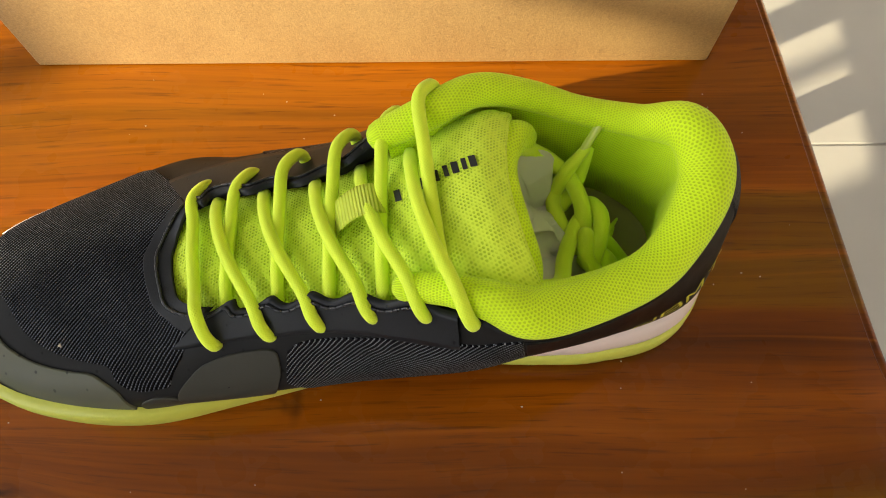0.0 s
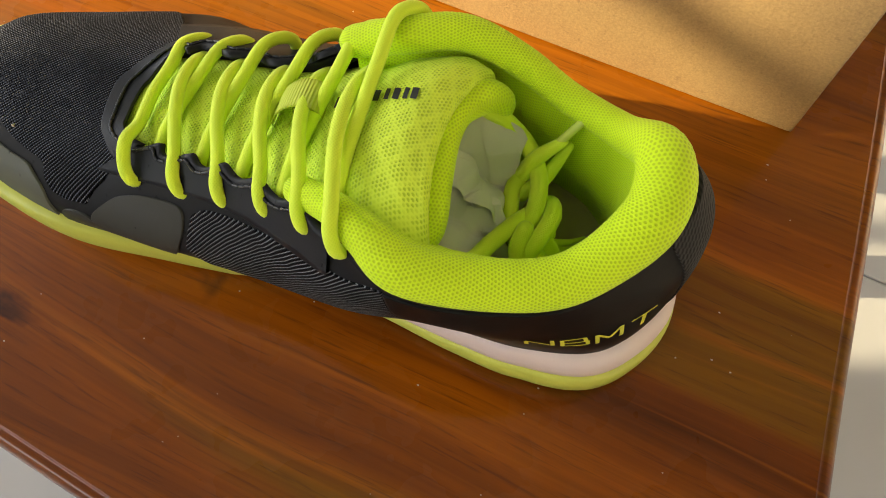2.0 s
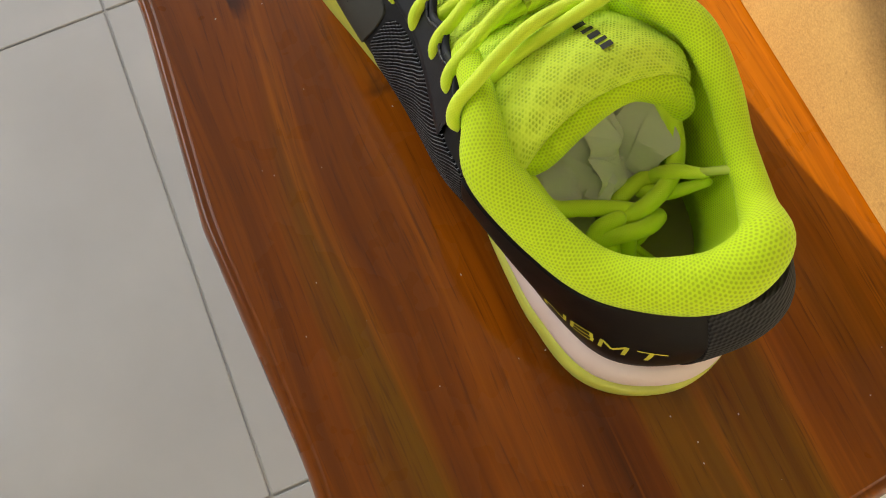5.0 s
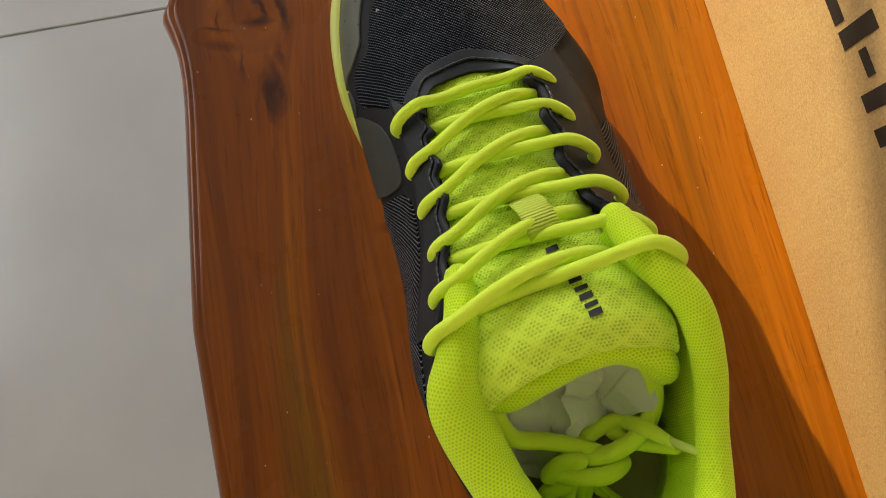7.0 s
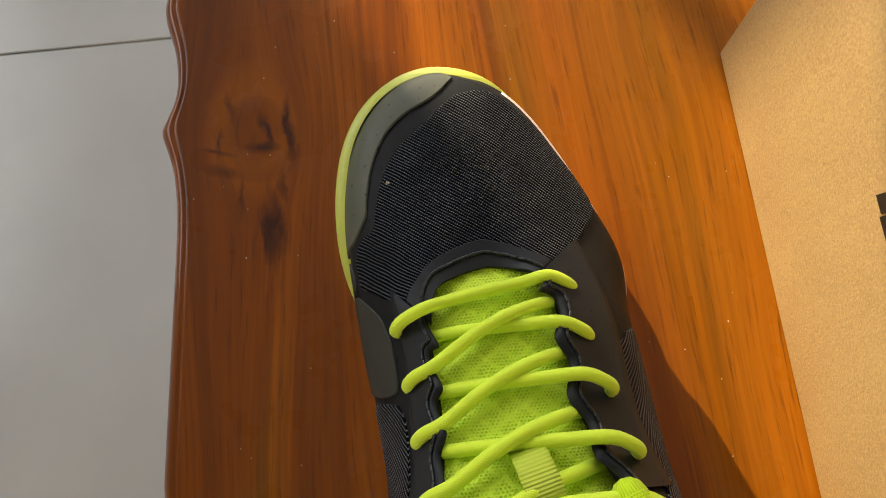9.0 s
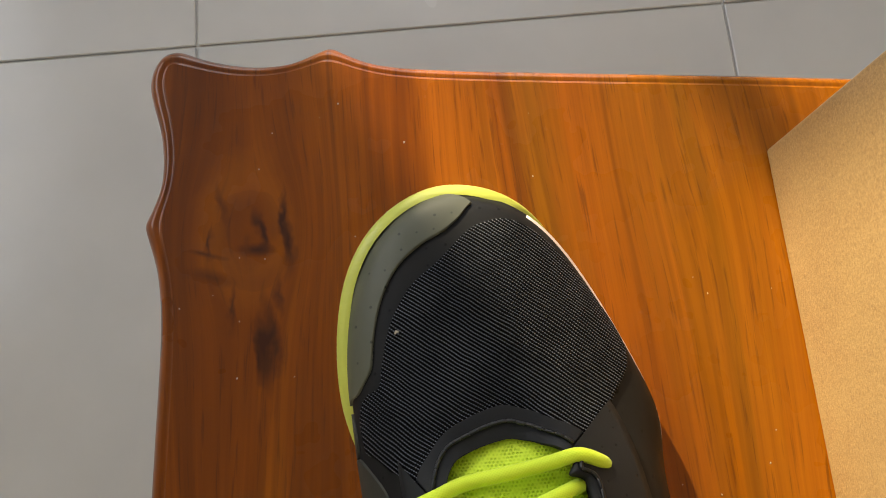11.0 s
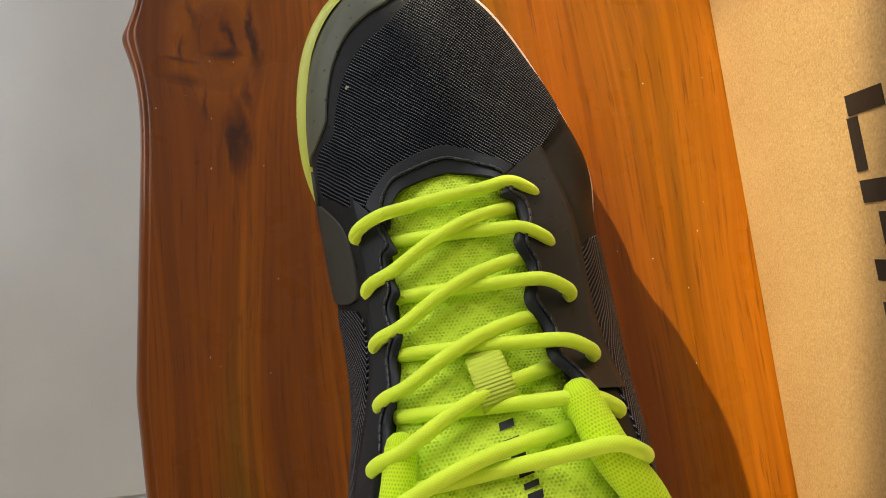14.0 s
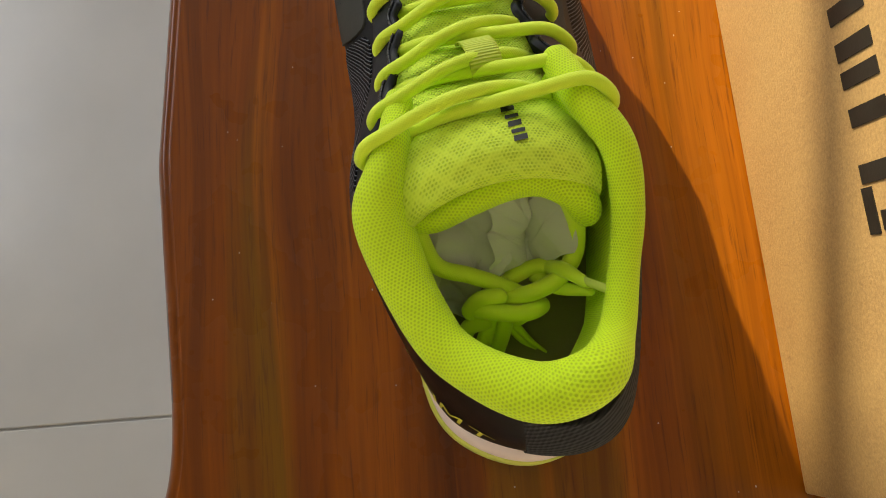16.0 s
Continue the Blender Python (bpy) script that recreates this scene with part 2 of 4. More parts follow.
def hex_mesh(name, thread, hole, pitch, rough, depth, bands=0.0):
    """Spacer mesh: staggered round holes in a net of bright threads, by the sheet's own metres."""
    m = material(name, thread, rough, Sheen_Weight=0.1)
    n = Net(m)
    u, v = n.uv()
    wob = n.math("MULTIPLY", n.math("SUBTRACT", n.noise(n.coord(), 130.0, 2.0), 0.5), pitch * 0.9)
    u, v = n.math("ADD", u, wob), n.math("SUBTRACT", v, wob)
    k = 2 * math.pi / pitch
    a = n.math("COSINE", n.math("MULTIPLY", u, k))
    b = n.math("COSINE", n.math("MULTIPLY", n.math("ADD", n.math("MULTIPLY", u, 0.5), n.math("MULTIPLY", v, 0.866)), k))
    c = n.math("COSINE", n.math("MULTIPLY", n.math("SUBTRACT", n.math("MULTIPLY", u, -0.5), n.math("MULTIPLY", v, -0.866)), k))
    h = n.math("ADD", n.math("ADD", a, b), c)
    fuzz = n.math("MULTIPLY", n.math("SUBTRACT", n.noise(n.coord(), 1600.0, 2.0), 0.5), 1.2)
    h = n.math("MULTIPLY_ADD", n.math("ADD", h, fuzz), 0.2222, 0.3333)
    f = n.ramp(h, (0.22, 0.0), (0.75, 1.0))
    if bands:
        # the net is denser in slanting bands
        s1 = n.math("SINE", n.math("MULTIPLY", n.math("ADD", u, n.math("MULTIPLY", v, 0.7)), 2 * math.pi / bands))
        s2 = n.math("SINE", n.math("MULTIPLY", n.math("SUBTRACT", u, n.math("MULTIPLY", v, 0.9)), 2 * math.pi / bands))
        f = n.math("MULTIPLY", f, n.ramp(n.math("MAXIMUM", s1, s2), (0.3, 1.0), (1.0, 0.25)))
    soil = n.ramp(n.noise(n.coord(), 55.0, 3.0), (0.35, 0.14), (0.65, 0.0))
    n.set(Base_Color=n.mix(soil, n.mix(f, thread, hole), hole), Normal=n.bump(n.math("SUBTRACT", 1.0, f), depth, pitch * 0.4))
    return m


def mesh_cloth(name, dark, light, pitch, mixpow=0.5, rough=0.7, depth=0.6, sheen=0.0, ratio=1.7, slant=0.5):
    """Knitted open mesh: rows of rounded threads round small holes, by the sheet's own metres."""
    m = material(name, light, rough, Sheen_Weight=sheen)
    n = Net(m)
    u, v = n.uv()
    a = n.math("MULTIPLY", u, 2 * math.pi / pitch)
    b = n.math("MULTIPLY", v, 2 * math.pi / (pitch * ratio))
    a2 = n.math("ADD", a, n.math("MULTIPLY", b, slant))
    b2 = n.math("SUBTRACT", b, n.math("MULTIPLY", a, slant))
    h = n.math("ADD", n.math("SINE", a2), n.math("SINE", b2))
    h = n.math("MULTIPLY_ADD", h, 0.25, 0.5)
    w = n.noise(n.coord(), 900.0, 2.0)
    f = n.ramp(n.math("ADD", h, n.math("MULTIPLY", n.math("SUBTRACT", w, 0.5), 0.25)), (0.18, 0.0), (mixpow, 1.0))
    col = n.mix(f, dark, light)
    big = n.noise(n.coord(), 60.0, 2.0)
    col = n.mix(n.ramp(big, (0.35, 0.12), (0.65, 0.0)), col, dark)
    n.set(Base_Color=col, Normal=n.bump(h, depth, pitch * 0.35))
    return m


def thread_cloth(name, dark, light, pitch, lean, rough=0.5, depth=0.5, cross=0.0):
    """Light threads over black: slanting rows of small beads; cross adds a second set the other way."""
    m = material(name, dark, rough, Specular_IOR_Level=0.06)
    n = Net(m)
    u, v = n.uv()
    wob = n.math("MULTIPLY", n.math("SUBTRACT", n.noise(n.coord(), 45.0, 2.0), 0.5), pitch * 2.5)
    u = n.math("ADD", u, wob)
    a = n.math("MULTIPLY", n.math("SUBTRACT", u, n.math("MULTIPLY", v, lean)), 2 * math.pi / pitch)
    b = n.math("MULTIPLY", n.math("ADD", n.math("MULTIPLY", u, lean), v), 2 * math.pi / (pitch * 0.8))
    rows = n.math("SINE", a)
    beads = n.math("MULTIPLY", n.math("SINE", b), 0.30)
    h = n.math("ADD", rows, beads)
    if cross:
        h = n.math("MAXIMUM", h, n.math("ADD", n.math("MULTIPLY", n.math("SINE", b), cross), n.math("MULTIPLY", rows, 0.3)))
    f = n.ramp(n.math("MULTIPLY_ADD", h, 0.4, 0.5), (0.72, 0.0), (0.95, 1.0))
    wear = n.ramp(n.noise(n.coord(), 70.0, 2.0), (0.3, 0.55), (0.7, 1.0))
    n.set(Base_Color=n.mix(n.math("MULTIPLY", f, wear), dark, light), Normal=n.bump(h, depth, pitch * 0.4))
    return m


def grained(name, base, rough, scale=900.0, vary=0.15, bump=0.15, dots=0.0, **more):
    m = material(name, base, rough, **more)
    n = Net(m)
    co = n.coord()
    g = n.noise(co, scale, 3.0)
    c = n.noise(co, 45.0, 3.0)
    col = n.mix(n.ramp(c, (0.35, 0.0), (0.7, vary)), base, tuple(min(1, v * 1.5 + 0.01) for v in base))
    h = g
    if dots:
        u, v = n.uv()
        vo = n.node("ShaderNodeTexVoronoi", ins={"Vector": n.mapped(n.coord("UV"), (1 / dots, 1 / dots, 0)), "Scale": 1.0, "Randomness": 0.15})
        d = n.ramp(vo.outputs["Distance"], (0.06, 0.0), (0.11, 1.0))
        col = n.mix(d, tuple(x * 0.3 for x in base), col)
        h = n.math("ADD", n.math("MULTIPLY", g, 0.3), d)
    n.set(Base_Color=col, Normal=n.bump(h, bump, 0.0004))
    n.set(Roughness=n.ramp(c, (0.3, max(0.02, rough - 0.08)), (0.7, min(1, rough + 0.1))))
    return m


YEL_L, YEL_D = (0.74, 1.0, 0.003), (0.54, 0.76, 0.001)
M_WOOD = wood_material()
M_CARD = card_material()
M_TILE = tile_material()
M_GROUT = grained("grout", (0.46, 0.45, 0.43), 0.9, 400.0)
M_WALL = plaster("wall_paint", (0.74, 0.70, 0.63))
M_CEIL = plaster("ceiling_paint", (0.42, 0.41, 0.385))
M_FRAME = grained("window_paint", (0.75, 0.74, 0.71), 0.4, 200.0)
M_INK = grained("box_ink", (0.012, 0.011, 0.010), 0.55, 700.0)
M_LINING = hex_mesh("collar_mesh", YEL_L, YEL_D, 0.00102, 0.75, 0.5)
M_TONGUE = hex_mesh("tongue_mesh", (0.80, 1.0, 0.055), (0.55, 0.77, 0.003), 0.00108, 0.7, 0.9, 0.0078)
M_TOEMESH = thread_cloth("toe_mesh", (0.0012, 0.0012, 0.0018), (0.21, 0.22, 0.26), 0.00135, 0.75, 0.6, 0.4, 0.55)
M_SIDEMESH = thread_cloth("side_mesh", (0.003, 0.003, 0.004), (0.36, 0.37, 0.40), 0.00145, 0.85)
M_BASE = grained("upper_textile", (0.010, 0.0095, 0.010), 0.55, 1200.0, 0.2, 0.2, 0.0065, Specular_IOR_Level=0.18)
M_OVERLAY = grained("dark_overlay", (0.013, 0.0135, 0.016), 0.5, 1500.0, 0.3, 0.35, 0.0050, Specular_IOR_Level=0.25)
M_RIM = grained("throat_rim", (0.012, 0.0125, 0.015), 0.5, 1500.0, 0.2, 0.2, Specular_IOR_Level=0.3)
M_CAP = grained("toe_rubber", (0.085, 0.088, 0.060), 0.5, 900.0, 0.15, 0.12, 0.0058, Specular_IOR_Level=0.4)
M_PAD = grained("side_pad", (0.036, 0.035, 0.027), 0.5, 900.0, 0.15, 0.12, Specular_IOR_Level=0.3)
M_SOLE = grained("sole_rubber", (0.58, 0.62, 0.10), 0.40, 500.0, 0.12, 0.1)
_s = Net(M_SOLE)
_w = _s.node("ShaderNodeTexWave", ins={"Vector": _s.mapped(_s.coord(), (1, 1, 1.4)), "Scale": 95.0, "Distortion": 9.0, "Detail": 1.5, "Detail Scale": 0.8})
_s.set(Normal=_s.bump(_s.ramp(_w.outputs[1], (0.55, 0.0), (0.75, 1.0)), 0.14, 0.0010))
M_MID = grained("midsole_foam", (0.80, 0.66, 0.62), 0.55, 900.0, 0.06, 0.1)
M_HEEL = grained("heel_film", (0.004, 0.004, 0.0045), 0.45, 1500.0, 0.1, 0.1, Specular_IOR_Level=0.2)
M_KNIT = mesh_cloth("heel_knit", (0.002, 0.002, 0.0025), (0.020, 0.0195, 0.021), 0.0019, 0.75, 0.8, 0.9)
M_INSOLE = grained("insole_cloth", (0.40, 0.37, 0.14), 0.9, 800.0)
M_STITCH = grained("black_thread", (0.016, 0.016, 0.018), 0.32, 2000.0)
M_PAPER = grained("tissue_paper", (0.68, 0.66, 0.55), 0.8, 300.0, 0.1, 0.2)
M_PRINT = material("printed_yellow", (0.62, 0.60, 0.05), 0.5)
M_BLACKPRINT = material("printed_black", (0.012, 0.012, 0.012), 0.55)
M_AGLET = material("clear_plastic", (0.62, 0.72, 0.12), 0.2)


def lace_material():
    m = material("lace_braid", (0.5, 0.74, 0.02), 0.65, Sheen_Weight=0.2)
    n = Net(m)
    u, v = n.uv()
    a = n.math("SINE", n.math("MULTIPLY", n.math("ADD", u, v), 2 * math.pi / 0.0010))
    b = n.math("SINE", n.math("MULTIPLY", n.math("SUBTRACT", u, v), 2 * math.pi / 0.0010))
    h = n.math("MAXIMUM", a, b)
    col = n.mix(n.ramp(h, (0.0, 0.35), (0.8, 0.0)), (0.80, 1.0, 0.035), (0.64, 0.86, 0.008))
    n.set(Base_Color=col, Normal=n.bump(h, 0.2, 0.0003))
    return m


def webbing_material():
    m = material("webbing", (0.6, 0.74, 0.05), 0.6)
    n = Net(m)
    u, v = n.uv()
    h = n.math("SINE", n.math("MULTIPLY", u, 2 * math.pi / 0.0011))
    col = n.mix(n.ramp(h, (0.1, 0.4), (0.7, 0.0)), (0.64, 0.76, 0.06), (0.42, 0.50, 0.02))
    n.set(Base_Color=col, Normal=n.bump(h, 0.5, 0.0004))
    return m


M_LACE = lace_material()
M_WEB = webbing_material()


# ---- the room: floor tiles; unseen walls, ceiling and the window that lets sun in ----
FLOOR_X, FLOOR_Y, TILE = -0.541, -0.171, 0.600
fl = tagged(link_bm("floor", box_bm(-2.7, 2.5, -2.2, 3.2, -0.10, -0.003), M_GROUT, smooth=False), "light grey polished floor of large square tiles", "floor", kind="structure")
ROOM = (-2.4, 1.35, -1.7, 2.6, 2.6)
x0, x1, y0, y1, zc = ROOM
W = 0.16
# unseen east wall stands close, to bounce warm sunlight onto the floor
tagged(link_bm("wall_east", box_bm(x1, x1 + W, y0, y1, -0.1, zc), M_WALL, smooth=False), "plain white wall, unseen, added to enclose and bounce light", "wall", kind="structure")
tagged(link_bm("wall_north", box_bm(x0 - W, x1 + W, y1, y1 + W, -0.1, zc), M_WALL, smooth=False), "plain white wall, unseen, added to enclose and bounce light", "wall", kind="structure")
# unseen ceiling, kept grey so the lacquer mirrors less of it
tagged(link_bm("ceiling", box_bm(x0 - W, x1 + W, y0 - W, y1 + W, zc, zc + 0.1), M_CEIL, smooth=False), "plain unseen ceiling, grey to dim its reflection in the wood", "ceiling", kind="structure")
WY0, WY1, SILL, HEAD = -1.058, 1.60, 0.95, 2.25            # the window's opening in the west wall, sized to shade seat and floor
west = bmesh.new()
for a, b, c, d in ((y0, WY0, -0.1, zc), (WY1, y1, -0.1, zc), (WY0, WY1, -0.1, SILL), (WY0, WY1, HEAD, zc)):
    box_bm(x0 - W, x0, a, b, c, d, bm=west)
tagged(link_bm("wall_west", west, M_WALL, smooth=False), "plain white wall, unseen, added to enclose and bounce light with a wide window", "wall", kind="structure")
win = tagged(empty("window_1", (x0 - 0.03, 0, SILL)), "white framed window, slim bars added to cast shadow bands", "window", kind="structure")
WH = HEAD - SILL
for a, b, c, d in ((WY0, WY1, 0, 0.04), (WY0, WY1, WH - 0.04, WH), (WY0, WY0 + 0.04, 0.04, WH - 0.04), (WY1 - 0.04, WY1, 0.04, WH - 0.04)):
    part("window_frame", box_bm(-0.02, 0.02, a, b, c, d, 0.003), M_FRAME, win, smooth=False)
# unseen bars, placed to cast soft shadow bands on the box
for k in range(10):
    y = -0.838 + k * 0.248
    part("window_bar", box_bm(-0.010, 0.010, y - 0.013, y + 0.013, 0.04, WH - 0.04, 0.002), M_FRAME, win, smooth=False)
for z in (0.478, 0.878):
    part("window_bar", box_bm(-0.012, -0.0105, WY0 + 0.04, WY1 - 0.04, z - 0.011, z + 0.011), M_FRAME, win, smooth=False)
SX0, SX1 = -2.15, -0.66                                    # a second opening, unseen, in the south wall, added for seat-edge glints
south = bmesh.new()
for a, b, c, d in ((x0 - W, SX0, -0.1, zc), (SX1, x1 + W, -0.1, zc), (SX0, SX1, -0.1, SILL), (SX0, SX1, HEAD, zc)):
    box_bm(a, b, y0 - W, y0, c, d, bm=south)
tagged(link_bm("wall_south", south, M_WALL, smooth=False), "plain white painted wall, unseen, with an added window", "wall", kind="structure")
win_south = tagged(empty("window_2", (0, y0 - 0.03, SILL)), "white framed window, unseen, added for glints and fill light", "window", kind="structure")
for a, b, c, d in ((SX0, SX1, 0, 0.04), (SX0, SX1, WH - 0.04, WH), (SX0, SX0 + 0.04, 0.04, WH - 0.04), (SX1 - 0.04, SX1, 0.04, WH - 0.04)):
    part("window_frame", box_bm(a, b, -0.02, 0.02, c, d, 0.003), M_FRAME, win_south, smooth=False)
# added lamp in the unseen south opening, as sky light and fill
south_light = new("window_sky_light", bpy.data.lights.new("south_sky_light", "AREA"))
south_light.data.shape, south_light.data.size, south_light.data.size_y = "RECTANGLE", SX1 - SX0, WH
south_light.data.energy, south_light.data.color = 19.0, (0.93, 0.96, 1.0)
south_light.matrix_world = look(((SX0 + SX1) / 2, y0 + 0.03, (SILL + HEAD) / 2), ((SX0 + SX1) / 2, y0 + 1, (SILL + HEAD) / 2))
# lamp in the opening stands in for the sky's light
sky_light = new("window_sky_light", bpy.data.lights.new("window_sky_light", "AREA"))
sky_light.data.shape, sky_light.data.size, sky_light.data.size_y = "RECTANGLE", WH, WY1 - WY0
sky_light.data.energy, sky_light.data.color = 27.0, (0.93, 0.96, 1.0)
_c = ((SILL + HEAD) / 2, (WY0 + WY1) / 2)
sky_light.matrix_world = look((x0 + 0.03, _c[1], _c[0]), (x0 + 1, _c[1], _c[0]))


# ---- the wooden seat ----
def offset_loop(P, d):
    """The closed outline P moved inwards by d."""
    t = np.roll(P, -1, 0) - np.roll(P, 1, 0)
    t /= np.linalg.norm(t, axis=1)[:, None]
    nrm = np.stack([-t[:, 1], t[:, 0]], 1)
    return P + nrm * d


def seat_outline():
    """The seat's rim, alike on both sides of the middle: tapering sides, ogee corners and a bowed front."""
    mid = -0.0372
    side = [(-0.2245, 0.366), (-0.2372, 0.268), (-0.2446, 0.206), (-0.2522, 0.1355), (-0.2577, 0.0884), (-0.2613, 0.0649), (-0.2655, 0.0509), (-0.2735, 0.0370)]
    ogee = [(-0.2735, 0.0366), (-0.2700, 0.0273), (-0.2668, 0.0176), (-0.2670, 0.0010), (-0.2719, -0.0179), (-0.2775, -0.0310), (-0.2743, -0.0398), (-0.2603, -0.0445), (-0.2362, -0.0395), (-0.2167, -0.0391), (-0.2051, -0.0428), (-0.1968, -0.0470)]
    front = [(-0.1965, -0.0470), (-0.1852, -0.0436), (-0.1722, -0.0408), (-0.1496, -0.0400), (-0.1050, -0.0425), (mid, -0.0466)]
    half = np.vstack([even(c, k) for c, k in ((side, 240), (ogee, 130), (front, 110))])
    other = half[::-1].copy()
    other[:, 0] = 2 * mid - other[:, 0]
    back = even([(other[-1, 0], 0.368), (mid, 0.374), (half[0, 0], 0.368)], 280)
    return np.vstack([half, other[1:], back])


def relaxed(Q, times):
    for _ in range(times):
        Q = 0.25 * np.roll(Q, 1, 0) + 0.5 * Q + 0.25 * np.roll(Q, -1, 0)
    return Q


def build_seat():
    P = seat_outline()
    chair = tagged(empty("wooden_seat", (0, 0, 0)), "glossy orange-brown wooden seat with a curved moulded edge", "seat")
    rings = [(0.5, 0), (0.0085, 0), (0.0078, -0.0010), (0.0066, -0.0016), (0.0058, -0.0010), (0.0035, -0.0022), (0.0012, -0.0055), (0.0, -0.0100), (0.0008, -0.0140), (0.0040, -0.0165), (0.0045, -0.0185), (0.0020, -0.0215), (0.0020, -0.0270), (0.0100, -0.0290)]
    bm = bmesh.new()
    loops = []
    for d, z in rings[1:]:
        Q = relaxed(offset_loop(relaxed(P, 2 + int(d * 4500)), d), int(d * 5000))
        loops.append([bm.verts.new((x, y, T + z)) for x, y in Q])
    n = len(P)
    for a, b in zip(loops, loops[1:]):
        for k in range(n):
            bm.faces.new((a[k], b[k], b[(k + 1) % n], a[(k + 1) % n]))
    f = bm.faces.new(loops[0])
    g = bm.faces.new(loops[-1][::-1])
    bmesh.ops.triangulate(bm, faces=[f, g])
    bmesh.ops.recalc_face_normals(bm, faces=bm.faces)
    ob = part("seat_board", bm, M_WOOD, chair)
    for face in ob.data.polygons:
        if all(abs(ob.data.vertices[i].co.z - T) < 1e-6 for i in face.vertices):
            face.use_smooth = False
    for sx, sy in ((-0.203, 0.023), (0.126, 0.023), (-0.203, 0.303), (0.126, 0.327)):
        leg = bmesh.new()
        box_bm(sx - 0.019, sx + 0.019, sy - 0.019, sy + 0.019, 0.0, T - 0.0285, 0.005, bm=leg)
        part("leg", leg, M_WOOD, chair, smooth=False)
    for a, b, c, d, e in ((-0.183, 0.106, 0.013, 0.033, 0.085), (-0.183, 0.106, 0.305, 0.325, 0.085), (-0.213, -0.193, 0.043, 0.283, 0.205), (0.116, 0.136, 0.043, 0.307, 0.085)):
        part("apron", box_bm(a, b, c, d, T - e, T - 0.0285, 0.003), M_WOOD, chair, smooth=False)


build_seat()

# ---- the cardboard box ----
BX0, BX1, BY0, BY1, BH = -0.2050, 0.1262, 0.2180, 0.3700, 0.128


def build_box():
    thing = tagged(empty("shoe_box", (0, 0, T)), "brown kraft cardboard shoe box with black print, on the seat", "box")
    part("body", box_bm(BX0, BX1, BY0, BY1, 0.0006, BH - 0.0022, 0.0014, 3), M_CARD, thing)
    part("lid", box_bm(BX0, BX1, BY0, BY1, BH - 0.0020, BH, 0.0006, 2), M_CARD, thing)
    # black printed blocks on the long side: slanted strokes, x from, x to, height from, to, and lean
    strokes = [(-0.1040, -0.0975, 0.0862, 0.1046), (-0.0970, -0.0800, 0.0850, 0.0905), (-0.0770, -0.0700, 0.0852, 0.1046), (-0.0660, -0.0560, 0.0915, 0.0955), (-0.0525, -0.0460, 0.0846, 0.1040), (-0.0395, -0.0330, 0.0846, 0.1040),
               (-0.0262, -0.0197, 0.0845, 0.1040), (-0.0160, -0.0100, 0.0843, 0.1040), (-0.0030, 0.0035, 0.0843, 0.1040), (0.0160, 0.0225, 0.0832, 0.1030), (0.0235, 0.0390, 0.0818, 0.0875), (0.0330, 0.0395, 0.0895, 0.1000)]
    for a, b, lo, hi in strokes:
        bm = bmesh.new()
        lean = (hi - lo) * 0.16
        y = BY0 - 0.00035
        q = [(a, y, lo), (b, y, lo), (b + lean, y, hi), (a + lean, y, hi)]
        f = bm.faces.new([bm.verts.new(v) for v in q])
        r = bmesh.ops.extrude_face_region(bm, geom=[f])
        bmesh.ops.translate(bm, verts=[v for v in r["geom"] if isinstance(v, bmesh.types.BMVert)], vec=(0, 0.0005, 0))
        bmesh.ops.recalc_face_normals(bm, faces=bm.faces)
        part("printed_mark", bm, M_INK, thing, smooth=False)
    return thing


shoe_box = build_box()


# ---- the sports shoe: control lines, in millimetres above the seat ----
FEATHER = [(-182.5, 80, 48), (-172, 58, 47), (-150, 45, 42), (-115, 42.5, 36), (-80, 53, 26), (-40, 66, 18), (0, 70, 19), (35, 70, 27), (62, 72, 34), (86, 83, 36),
           (96.5, 108, 36), (87, 131, 36), (60, 142, 32), (25, 146, 25), (-5, 147, 22), (-45, 148, 22), (-78, 147, 25), (-107, 146.5, 31), (-154, 125.5, 38), (-176, 105, 46)]
LOWER = [(-176, 82, 55), (-166, 63, 55), (-144, 50, 52), (-112, 45, 48), (-78, 46.5, 44), (-38, 51.5, 44), (2, 55, 48), (31, 61.5, 53), (61, 68, 54), (86, 80, 56),
         (98, 107, 56), (91.5, 130, 57), (60, 142, 51), (25, 147, 50), (-5, 148, 48), (-45, 147, 42), (-80, 145, 39), (-110, 142, 42), (-149, 120, 47), (-168, 102, 54)]
UPPER = [(-148, 88, 60), (-140, 70, 60), (-126, 57, 58), (-104, 53, 57), (-72, 57, 60), (-36, 58, 67), (3, 51.5, 74), (25, 54, 76), (56, 64, 70), (80, 79, 71),
         (96.5, 106, 78), (91, 130.5, 79), (57, 142.5, 70), (18, 144.5, 75), (-8, 142, 79), (-43, 137, 64), (-80, 136, 55), (-108, 129, 52), (-133, 111, 56), (-144, 98, 59)]
TOPLINE = [(-103, 91, 63), (-100, 80, 64), (-95, 73, 66), (-83, 70, 69), (-63, 70, 74), (-35, 69, 83), (2, 61, 96), (23, 54, 95), (48, 62, 88), (71, 76, 87),
           (87.5, 104, 98), (83, 125.5, 97), (50, 139, 86), (14, 141, 92), (-11, 130, 99), (-42, 117, 81), (-78, 115, 70), (-94, 111, 66), (-100, 102, 64), (-102, 97, 63)]
NST = len(FEATHER)
CAGE = np.array([FEATHER, LOWER, UPPER, TOPLINE], float) / 1000


def cr(a, b, c, d, f):
    return 0.5 * (2 * b + (c - a) * f + (2 * a - 5 * b + 4 * c - d) * f ** 2 + (3 * b - a - 3 * c + d) * f ** 3)


